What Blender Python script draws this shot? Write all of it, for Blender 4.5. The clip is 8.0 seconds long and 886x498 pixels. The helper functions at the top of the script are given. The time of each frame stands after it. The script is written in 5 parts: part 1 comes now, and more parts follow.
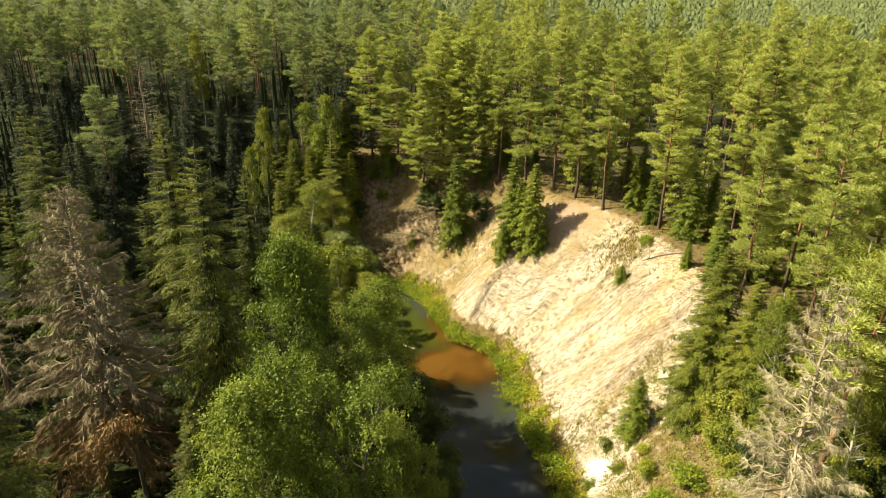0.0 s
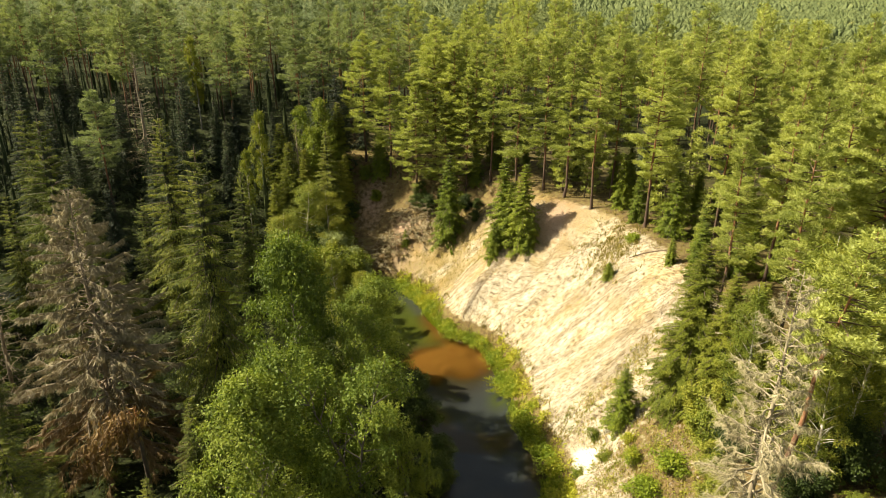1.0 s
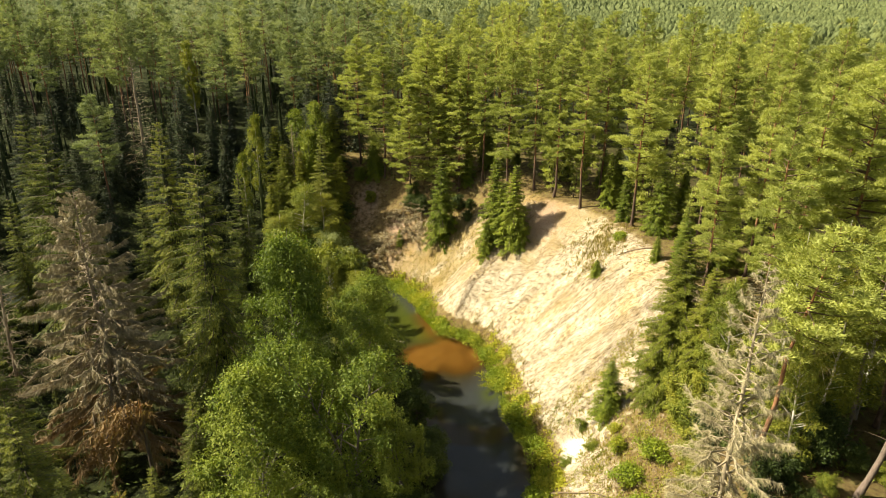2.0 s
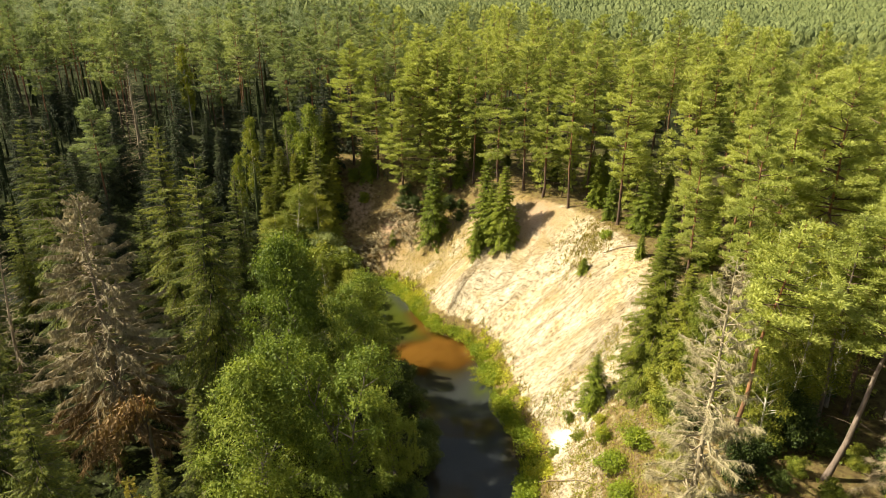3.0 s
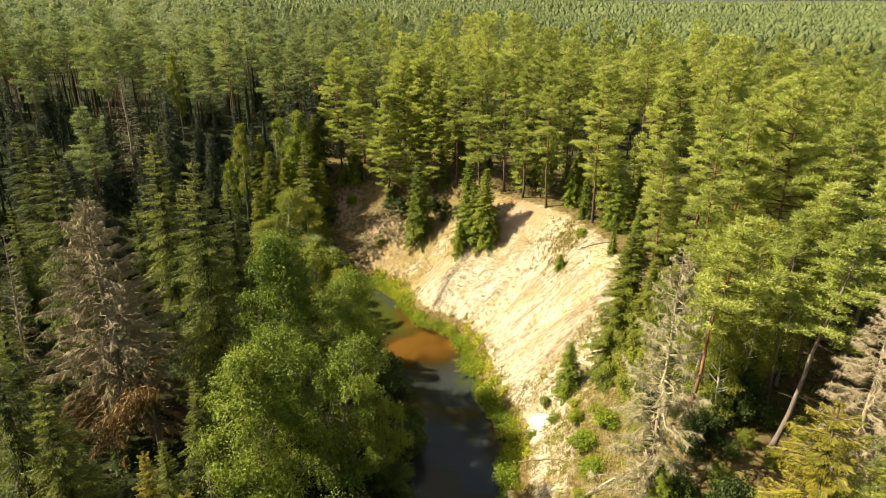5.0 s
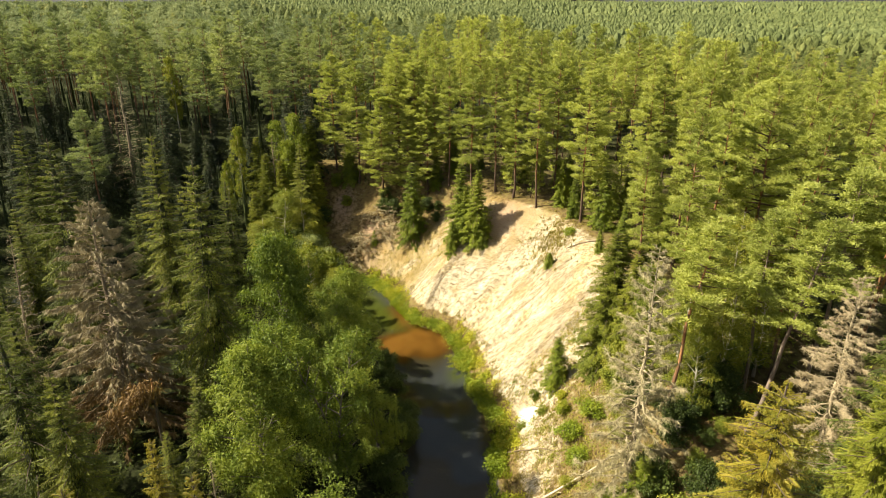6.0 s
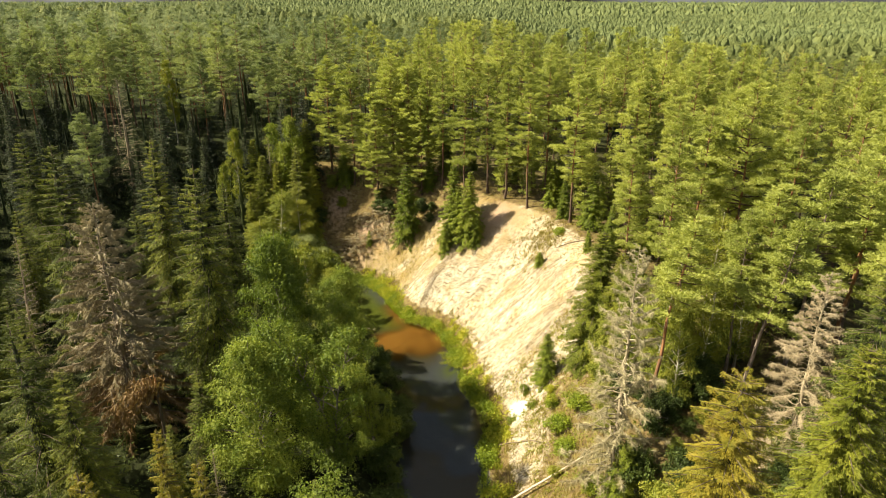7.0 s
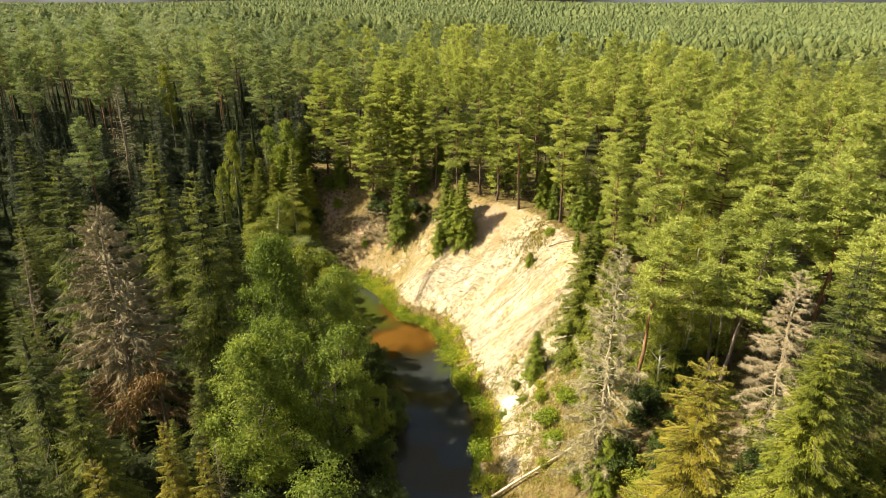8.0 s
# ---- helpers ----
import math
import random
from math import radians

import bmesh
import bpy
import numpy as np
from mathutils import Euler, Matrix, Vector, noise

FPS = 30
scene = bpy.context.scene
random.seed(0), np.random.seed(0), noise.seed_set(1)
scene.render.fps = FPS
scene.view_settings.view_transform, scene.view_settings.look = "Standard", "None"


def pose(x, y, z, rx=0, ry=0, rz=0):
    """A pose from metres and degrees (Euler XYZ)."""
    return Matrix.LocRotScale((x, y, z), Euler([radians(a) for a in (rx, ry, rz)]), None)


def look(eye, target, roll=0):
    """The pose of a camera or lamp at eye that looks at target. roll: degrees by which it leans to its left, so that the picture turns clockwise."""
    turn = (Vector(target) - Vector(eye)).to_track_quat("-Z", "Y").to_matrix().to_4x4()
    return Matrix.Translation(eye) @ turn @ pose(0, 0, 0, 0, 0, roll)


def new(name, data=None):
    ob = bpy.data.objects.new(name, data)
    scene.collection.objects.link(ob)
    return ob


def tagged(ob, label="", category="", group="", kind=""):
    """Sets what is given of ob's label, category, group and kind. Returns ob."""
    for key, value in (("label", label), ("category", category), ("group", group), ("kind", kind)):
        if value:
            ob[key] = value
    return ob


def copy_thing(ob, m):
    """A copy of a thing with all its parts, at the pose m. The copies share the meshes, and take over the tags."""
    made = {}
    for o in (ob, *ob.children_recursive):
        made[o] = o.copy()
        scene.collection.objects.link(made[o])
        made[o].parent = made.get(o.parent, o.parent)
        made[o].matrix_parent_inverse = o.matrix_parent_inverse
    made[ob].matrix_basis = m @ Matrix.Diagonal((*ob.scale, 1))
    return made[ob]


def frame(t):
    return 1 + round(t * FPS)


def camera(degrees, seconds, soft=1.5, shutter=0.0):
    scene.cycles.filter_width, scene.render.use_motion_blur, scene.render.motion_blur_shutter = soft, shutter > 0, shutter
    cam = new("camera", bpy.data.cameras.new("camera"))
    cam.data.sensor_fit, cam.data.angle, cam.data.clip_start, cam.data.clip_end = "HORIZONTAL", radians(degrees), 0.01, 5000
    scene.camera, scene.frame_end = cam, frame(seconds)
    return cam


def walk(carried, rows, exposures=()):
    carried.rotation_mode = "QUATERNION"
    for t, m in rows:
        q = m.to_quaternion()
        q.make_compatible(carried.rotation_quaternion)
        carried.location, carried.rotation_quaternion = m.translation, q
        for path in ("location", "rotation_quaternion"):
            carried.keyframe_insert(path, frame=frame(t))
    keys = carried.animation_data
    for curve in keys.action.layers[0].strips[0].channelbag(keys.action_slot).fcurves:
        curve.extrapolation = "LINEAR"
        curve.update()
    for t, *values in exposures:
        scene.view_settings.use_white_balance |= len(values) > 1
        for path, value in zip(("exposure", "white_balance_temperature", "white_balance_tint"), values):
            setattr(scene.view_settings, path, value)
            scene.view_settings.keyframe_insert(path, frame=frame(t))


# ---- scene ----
cam = camera(69.5, 8.0, soft=0.7)
PATH = [
    (0, (-0.08, -0.299, 48.241), (-0.068, 1.556, 47.494), 0.8),
    (0.5, (0.078, -1.397, 48.5), (0.098, 0.459, 47.755), 0.7),
    (1, (0.133, -2.682, 48.842), (0.163, -0.825, 48.099), 0.6),
    (1.5, (0.276, -3.915, 49.125), (0.313, -2.058, 48.385), 0.5),
    (3, (0.686, -7.716, 50.286), (0.75, -5.858, 49.548), 0.3),
    (3.5, (0.804, -8.954, 50.612), (0.877, -7.096, 49.876), 0.2),
    (4, (0.964, -10.278, 50.926), (1.046, -8.419, 50.192), 0.1),
    (4.5, (0.989, -11.526, 51.301), (1.081, -9.667, 50.568), 0.1),
    (5.8, (1.304, -14.996, 52.365), (1.418, -13.137, 51.635), 0.0),
    (6, (1.36, -15.57, 52.536), (1.476, -13.712, 51.806), -0.0),
    (6.5, (1.443, -16.822, 52.95), (1.566, -14.964, 52.221), -0.0),
    (7, (1.519, -18.191, 53.446), (1.65, -16.333, 52.717), -0.0),
    (7.5, (1.637, -19.455, 53.931), (1.774, -17.597, 53.202), -0.0),
    (8, (1.684, -20.846, 54.447), (1.829, -18.989, 53.719), -0.0),
]
walk(cam, [(t, look(eye, target, roll)) for t, eye, target, roll in PATH],
     exposures=[(0, 1.20, 7200, 5), (8, 1.29, 7200, 5)])

# ---- light ----
SUN_FROM = Vector((-0.72, 0.07, 0.69)).normalized()
world = bpy.data.worlds.new("sky")
scene.world = world
world.use_nodes = True
wn, wl = world.node_tree.nodes, world.node_tree.links
sky = wn.new("ShaderNodeTexSky")
sky.sky_type, sky.sun_disc = "NISHITA", False
sky.sun_elevation = math.asin(SUN_FROM.z)
sky.sun_rotation = math.atan2(SUN_FROM.x, SUN_FROM.y)
sky.air_density, sky.dust_density = 1.0, 4.0
toward, drift = wn.new("ShaderNodeTexCoord"), wn.new("ShaderNodeTexNoise")
drift.inputs["Scale"].default_value, drift.inputs["Detail"].default_value = 3.2, 5.0
cover, clouds = wn.new("ShaderNodeMapRange"), wn.new("ShaderNodeMix")
cover.inputs["From Min"].default_value, cover.inputs["From Max"].default_value, cover.inputs["To Max"].default_value = 0.42, 0.64, 0.5
clouds.data_type = "RGBA"
clouds.inputs[7].default_value = (5.8, 6.2, 6.8, 1)
wl.new(toward.outputs["Generated"], drift.inputs["Vector"])
wl.new(drift.outputs["Fac"], cover.inputs["Value"])
wl.new(cover.outputs[0], clouds.inputs[0])
wl.new(sky.outputs["Color"], clouds.inputs[6])
wl.new(clouds.outputs[2], wn["Background"].inputs["Color"])
wn["Background"].inputs["Strength"].default_value = 0.05
sun = new("sun", bpy.data.lights.new("sun", "SUN"))
sun.data.energy, sun.data.angle, sun.data.color = 5.0, radians(0.53), (1.0, 0.92, 0.77)
sun.matrix_world = look((0, 0, 300), Vector((0, 0, 300)) - SUN_FROM)


# ---- materials ----
def material(name):
    m = bpy.data.materials.new(name)
    m.use_nodes = True
    return m, m.node_tree.nodes, m.node_tree.links


def node(nodes, kind, **values):
    n = nodes.new(kind)
    for key, value in values.items():
        n.inputs[key.replace("_", " ")].default_value = value
    return n


def ramp(nodes, stops):
    r = nodes.new("ShaderNodeValToRGB")
    e = r.color_ramp.elements
    while len(e) < len(stops):
        e.new(0.5)
    for k, (at, c) in enumerate(stops):
        e[k].position, e[k].color = at, (*c, 1)
    return r


def mixed(nodes, links, kind, fac, a, b):
    m = nodes.new("ShaderNodeMix")
    m.data_type, m.blend_type = "RGBA", kind
    for socket, value in ((m.inputs[0], fac), (m.inputs[6], a), (m.inputs[7], b)):
        if isinstance(value, bpy.types.NodeSocket):
            links.new(value, socket)
        elif isinstance(value, tuple):
            socket.default_value = (*value, 1)
        else:
            socket.default_value = value
    return m.outputs[2]


def leaf_material(name, dark, mid, light, through_leaf=0.35, patch=2.5):
    """Leaves or needles: tone from spray to spray, from bough to bough and from tree to tree, with light passing through."""
    m, n, l = material(name)
    geo, info, where = n.new("ShaderNodeNewGeometry"), n.new("ShaderNodeObjectInfo"), n.new("ShaderNodeTexCoord")
    clump = node(n, "ShaderNodeTexNoise", Scale=1 / patch, Detail=2.0)
    l.new(where.outputs["Object"], clump.inputs["Vector"])
    add = n.new("ShaderNodeMath")
    add.operation = "MULTIPLY_ADD"
    l.new(geo.outputs["Random Per Island"], add.inputs[0])
    add.inputs[1].default_value = 0.32
    l.new(clump.outputs["Fac"], add.inputs[2])
    more = n.new("ShaderNodeMath")
    more.operation = "MULTIPLY_ADD"
    l.new(info.outputs["Random"], more.inputs[0])
    more.inputs[1].default_value = 0.34
    l.new(add.outputs[0], more.inputs[2])
    tone = ramp(n, ((0.44, dark), (0.80, mid), (1.0, light)))
    l.new(more.outputs[0], tone.inputs["Fac"])
    bsdf = n["Principled BSDF"]
    bsdf.inputs["Roughness"].default_value = 0.55
    bsdf.inputs["Specular IOR Level"].default_value = 0.25
    l.new(tone.outputs["Color"], bsdf.inputs["Base Color"])
    glow = n.new("ShaderNodeBsdfTranslucent")
    warm = mixed(n, l, "MULTIPLY", 1.0, tone.outputs["Color"], (1.12, 1.15, 0.6))
    l.new(warm, glow.inputs["Color"])
    mix = n.new("ShaderNodeMixShader")
    mix.inputs[0].default_value = through_leaf
    l.new(bsdf.outputs[0], mix.inputs[1])
    l.new(glow.outputs[0], mix.inputs[2])
    l.new(mix.outputs[0], n["Material Output"].inputs["Surface"])
    return m


def bark_material(name, low, high, split=0.0, scale=6.0):
    """Bark: furrowed, one colour at the foot and another above the height split."""
    m, n, l = material(name)
    where = n.new("ShaderNodeTexCoord")
    stretch = n.new("ShaderNodeMapping")
    stretch.inputs["Scale"].default_value = (scale, scale, scale * 0.22)
    l.new(where.outputs["Object"], stretch.inputs["Vector"])
    grain = node(n, "ShaderNodeTexNoise", Scale=1.0, Detail=5.0, Roughness=0.7)
    l.new(stretch.outputs[0], grain.inputs["Vector"])
    parts = n.new("ShaderNodeSeparateXYZ")
    l.new(where.outputs["Object"], parts.inputs[0])
    up = n.new("ShaderNodeMapRange")
    up.inputs["From Min"].default_value, up.inputs["From Max"].default_value = split - 3, split + 3
    l.new(parts.outputs["Z"], up.inputs["Value"])
    colour = mixed(n, l, "MIX", up.outputs[0], low, high)
    shade = ramp(n, ((0.3, (0.45, 0.42, 0.4)), (0.7, (1.25, 1.2, 1.15))))
    l.new(grain.outputs["Fac"], shade.inputs["Fac"])
    colour = mixed(n, l, "MULTIPLY", 1.0, colour, shade.outputs["Color"])
    l.new(colour, n["Principled BSDF"].inputs["Base Color"])
    n["Principled BSDF"].inputs["Roughness"].default_value = 0.9
    bump = node(n, "ShaderNodeBump", Strength=0.6, Distance=0.05)
    l.new(grain.outputs["Fac"], bump.inputs["Height"])
    l.new(bump.outputs[0], n["Principled BSDF"].inputs["Normal"])
    return m


def ground_material():
    """Sand on the steep bank, dry turf and needle litter above it, mossy ground darkened for shade under the trees,
    silty river bed with sky blue in its deeps.
    """
    m, n, l = material("sandy_ground")
    pos = n.new("ShaderNodeNewGeometry")
    sandy, turf, bed = (n.new("ShaderNodeAttribute") for _ in range(3))
    sandy.attribute_name, turf.attribute_name, bed.attribute_name = "sand", "turf", "bed"

    def noise_at(scale, detail=5.0, rough_=0.6):
        t = node(n, "ShaderNodeTexNoise", Scale=scale, Detail=detail, Roughness=rough_)
        l.new(pos.outputs["Position"], t.inputs["Vector"])
        return t.outputs["Fac"]

    fine, mid, big = noise_at(5.0, 9.0, 0.95), noise_at(1.3), noise_at(0.16, 3.0)
    place = n.new("ShaderNodeAttribute")
    place.attribute_name = "downhill"

    def runs(across, along, detail=4.0):
        scaled = n.new("ShaderNodeMapping")
        scaled.inputs["Scale"].default_value = (1 / across, 1 / along, 1)
        l.new(place.outputs["Vector"], scaled.inputs["Vector"])
        t = node(n, "ShaderNodeTexNoise", Scale=1.0, Detail=detail, Roughness=0.65)
        l.new(scaled.outputs[0], t.inputs["Vector"])
        return t.outputs["Fac"]

    streak, dash, band = runs(0.55, 3.2), runs(0.17, 0.5, 3.0), runs(1.7, 9.0)
    gully = ramp(n, ((0.34, (0.50, 0.42, 0.33)), (0.45, (0.86, 0.82, 0.76)), (0.58, (1.1, 1.08, 1.05))))
    l.new(streak, gully.inputs["Fac"])
    flecks = ramp(n, ((0.35, (0.34, 0.29, 0.24)), (0.44, (0.84, 0.82, 0.79)), (0.54, (1.10, 1.09, 1.08))))
    l.new(dash, flecks.inputs["Fac"])
    s1 = ramp(n, ((0.3, (0.27, 0.229, 0.16)), (0.43, (0.386, 0.346, 0.262)), (0.58, (0.488, 0.451, 0.361))))
    l.new(mid, s1.inputs["Fac"])
    s2 = ramp(n, ((0.36, (0.30, 0.25, 0.20)), (0.45, (0.86, 0.84, 0.81)), (0.62, (1.2, 1.18, 1.15))))
    l.new(fine, s2.inputs["Fac"])
    sand = mixed(n, l, "MULTIPLY", 0.6, s1.outputs["Color"], s2.outputs["Color"])
    sand = mixed(n, l, "MULTIPLY", 0.95, sand, flecks.outputs["Color"])
    sand = mixed(n, l, "MULTIPLY", 0.6, sand, gully.outputs["Color"])
    worn = ramp(n, ((0.38, (0.64, 0.58, 0.51)), (0.5, (1.0, 0.98, 0.96)), (0.62, (1.1, 1.1, 1.1))))
    l.new(band, worn.inputs["Fac"])
    sand = mixed(n, l, "MULTIPLY", 0.8, sand, worn.outputs["Color"])
    hay = n.new("ShaderNodeAttribute")
    hay.attribute_name = "hay"
    sand = mixed(n, l, "MIX", hay.outputs["Fac"], sand, mixed(n, l, "MULTIPLY", 1.0, s2.outputs["Color"], (0.30, 0.235, 0.115)))
    slip = n.new("ShaderNodeAttribute")
    slip.attribute_name = "slip"
    sand = mixed(n, l, "MIX", slip.outputs["Fac"], sand, (0.68, 0.63, 0.53))
    brown_tint = n.new("ShaderNodeAttribute")
    brown_tint.attribute_name = "brown_tint"
    sand = mixed(n, l, "MIX", brown_tint.outputs["Fac"], sand, mixed(n, l, "MULTIPLY", 1.0, s2.outputs["Color"], (0.42, 0.29, 0.21)))
    dry = ramp(n, ((0.52, (0, 0, 0)), (0.66, (1, 1, 1))))
    l.new(big, dry.inputs["Fac"])
    sand = mixed(n, l, "MIX", dry.outputs["Color"], sand, mixed(n, l, "MULTIPLY", 1.0, sand, (0.93, 0.86, 0.68)))
    litter = ramp(n, ((0.32, (0.085, 0.062, 0.028)), (0.5, (0.175, 0.125, 0.056)), (0.68, (0.20, 0.175, 0.065))))
    l.new(mid, litter.inputs["Fac"])
    litter2 = mixed(n, l, "MULTIPLY", 0.7, litter.outputs["Color"], s2.outputs["Color"])
    # Green floor colour taken near black: tree shade painted in.
    shaded_moss = ramp(n, ((0.35, (0.012, 0.016, 0.007)), (0.55, (0.022, 0.032, 0.01)), (0.7, (0.04, 0.048, 0.014))))
    l.new(mid, shaded_moss.inputs["Fac"])
    below = mixed(n, l, "MIX", turf.outputs["Fac"], shaded_moss.outputs["Color"], litter2)
    edge = n.new("ShaderNodeMath")
    edge.operation = "MULTIPLY_ADD"
    l.new(mid, edge.inputs[0])
    edge.inputs[1].default_value = 0.9
    l.new(sandy.outputs["Fac"], edge.inputs[2])
    cut = ramp(n, ((0.72, (0, 0, 0)), (1.0, (1, 1, 1))))
    shift = node(n, "ShaderNodeMath")
    shift.operation = "SUBTRACT"
    l.new(edge.outputs[0], shift.inputs[0])
    shift.inputs[1].default_value = 0.15
    l.new(shift.outputs[0], cut.inputs["Fac"])
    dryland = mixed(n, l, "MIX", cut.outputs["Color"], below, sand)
    # Blue of the first stop paints the mirrored sky into the deep bed.
    silt_sky = ramp(n, ((0.0, (0.058, 0.074, 0.102)), (0.3, (0.07, 0.06, 0.034)), (0.55, (0.13, 0.066, 0.014)), (1.0, (0.25, 0.13, 0.030))))
    l.new(bed.outputs["Fac"], silt_sky.inputs["Fac"])
    silt_sky2 = mixed(n, l, "MULTIPLY", 0.6, silt_sky.outputs["Color"], s2.outputs["Color"])
    weed = n.new("ShaderNodeAttribute")
    weed.attribute_name = "weed"
    silt_sky2 = mixed(n, l, "MIX", weed.outputs["Fac"], silt_sky2, (0.085, 0.12, 0.02))
    wet = n.new("ShaderNodeAttribute")
    wet.attribute_name = "wet"
    l.new(mixed(n, l, "MIX", wet.outputs["Fac"], dryland, silt_sky2), n["Principled BSDF"].inputs["Base Color"])
    n["Principled BSDF"].inputs["Roughness"].default_value = 0.95
    n["Principled BSDF"].inputs["Specular IOR Level"].default_value = 0.1
    h = mixed(n, l, "ADD", 0.6, mixed(n, l, "ADD", 0.5, fine, dash), streak)
    bump = node(n, "ShaderNodeBump", Strength=0.9, Distance=0.16)
    l.new(h, bump.inputs["Height"])
    l.new(bump.outputs[0], n["Principled BSDF"].inputs["Normal"])
    return m


def water_material():
    """Brown, clear river water: sees through to the bed and mirrors the sky at low angles."""
    m, n, l = material("river_water")
    pos = n.new("ShaderNodeNewGeometry")
    wave = node(n, "ShaderNodeTexNoise", Scale=0.9, Detail=3.0)
    l.new(pos.outputs["Position"], wave.inputs["Vector"])
    bump = node(n, "ShaderNodeBump", Strength=0.12, Distance=0.06)
    l.new(wave.outputs["Fac"], bump.inputs["Height"])
    facing = node(n, "ShaderNodeLayerWeight", Blend=0.5)
    fifth = n.new("ShaderNodeMath")
    fifth.operation = "POWER"
    l.new(facing.outputs["Facing"], fifth.inputs[0])
    fifth.inputs[1].default_value = 5.0
    sheen = n.new("ShaderNodeMath")
    sheen.operation = "MULTIPLY_ADD"
    l.new(fifth.outputs[0], sheen.inputs[0])
    sheen.inputs[1].default_value, sheen.inputs[2].default_value = 0.95, 0.035
    gloss = node(n, "ShaderNodeBsdfGlossy", Roughness=0.06)
    clear = node(n, "ShaderNodeBsdfTransparent", Color=(0.72, 0.69, 0.61, 1))
    for s in (facing, gloss):
        l.new(bump.outputs[0], s.inputs["Normal"])
    mix = n.new("ShaderNodeMixShader")
    l.new(sheen.outputs[0], mix.inputs[0])
    l.new(clear.outputs[0], mix.inputs[1])
    l.new(gloss.outputs[0], mix.inputs[2])
    l.new(mix.outputs[0], n["Material Output"].inputs["Surface"])
    return m


GROUND, WATER = ground_material(), water_material()
PINE = leaf_material("pine_needles", (0.173, 0.205, 0.050), (0.326, 0.360, 0.091), (0.438, 0.457, 0.125), 0.4, 3.0)
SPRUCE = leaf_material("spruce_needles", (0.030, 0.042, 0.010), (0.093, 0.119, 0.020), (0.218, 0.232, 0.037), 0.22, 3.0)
# Brighter copy of the spruce needles, with sunlight put into the colour.
SUNLIT = leaf_material("sunlit_spruce_needles", (0.10, 0.122, 0.016), (0.182, 0.205, 0.026), (0.29, 0.295, 0.042), 0.35, 2.0)
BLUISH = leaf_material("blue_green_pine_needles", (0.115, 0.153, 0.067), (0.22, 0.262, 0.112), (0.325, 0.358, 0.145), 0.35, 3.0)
# Spruce needles darkened and cooled; the valley's shade is in the colour.
SHADE = leaf_material("shaded_spruce_needles", (0.018, 0.028, 0.016), (0.040, 0.056, 0.027), (0.084, 0.103, 0.04), 0.15, 3.0)
# Bush and undergrowth leaves, darkened in colour for the shade under trees.
SHADED_LEAF = leaf_material("shaded_undergrowth_leaves", (0.028, 0.045, 0.010), (0.058, 0.085, 0.016), (0.105, 0.14, 0.03), 0.25, 3.0)
YOUNG = leaf_material("young_spruce_needles", (0.085, 0.118, 0.014), (0.145, 0.19, 0.02), (0.23, 0.265, 0.03), 0.3, 1.5)
YELLOW = leaf_material("yellowing_spruce_needles", (0.115, 0.125, 0.02), (0.195, 0.19, 0.027), (0.32, 0.26, 0.037), 0.28, 3.0)
ALDER = leaf_material("alder_leaves", (0.068, 0.104, 0.016), (0.144, 0.194, 0.029), (0.262, 0.305, 0.053), 0.36, 2.2)
BIRCH = leaf_material("birch_leaves", (0.099, 0.130, 0.017), (0.174, 0.206, 0.027), (0.298, 0.295, 0.044), 0.3, 2.0)
DRY = leaf_material("dead_twigs", (0.165, 0.133, 0.078), (0.285, 0.236, 0.14), (0.41, 0.345, 0.208), 0.1, 3.0)
RUST = leaf_material("rusty_dead_needles", (0.13, 0.075, 0.03), (0.21, 0.13, 0.055), (0.3, 0.2, 0.09), 0.15, 4.0)
PALE = leaf_material("bleached_twigs", (0.25, 0.215, 0.125), (0.40, 0.35, 0.205), (0.53, 0.47, 0.285), 0.1, 3.0)
BROWNISH = leaf_material("bare_brown_twigs", (0.20, 0.155, 0.095), (0.33, 0.265, 0.165), (0.47, 0.385, 0.25), 0.1, 3.0)
GRASS = leaf_material("river_grass", (0.125, 0.18, 0.018), (0.24, 0.295, 0.03), (0.42, 0.41, 0.05), 0.4, 3.0)
STRAW = leaf_material("dry_grass", (0.141, 0.115, 0.026), (0.266, 0.222, 0.053), (0.399, 0.328, 0.115), 0.3, 3.0)
# Dark colour standing for the shade inside crowns and between far stems.
INNER = bark_material("interior_shade", (0.035, 0.043, 0.018), (0.045, 0.055, 0.022), 8.0)
PINE_BARK = bark_material("pine_bark", (0.10, 0.065, 0.045), (0.33, 0.16, 0.075), 7.0)
LIMB_BARK = bark_material("pine_limb_bark", (0.13, 0.10, 0.07), (0.15, 0.105, 0.065), 8.0)
SPRUCE_BARK = bark_material("spruce_bark", (0.11, 0.085, 0.065), (0.14, 0.11, 0.085), 8.0)
ALDER_BARK = bark_material("alder_bark", (0.10, 0.09, 0.075), (0.17, 0.155, 0.13), 6.0)
BIRCH_BARK = bark_material("birch_bark", (0.25, 0.23, 0.20), (0.62, 0.59, 0.53), 3.0)
DEAD_BARK = bark_material("bleached_wood", (0.22, 0.17, 0.115), (0.31, 0.26, 0.185), 8.0)
GREY_BARK = bark_material("grey_pine_bark", (0.19, 0.15, 0.125), (0.23, 0.185, 0.155), 8.0)
PALE_BARK = bark_material("lichen_grey_wood", (0.28, 0.24, 0.16), (0.40, 0.35, 0.24), 8.0)
CLOD = bark_material("crusted_sand", (0.30, 0.245, 0.17), (0.33, 0.27, 0.19), 8.0, 9.0)
PALE_WOOD = bark_material("peeled_wood", (0.55, 0.47, 0.36), (0.60, 0.52, 0.40), 1.0)


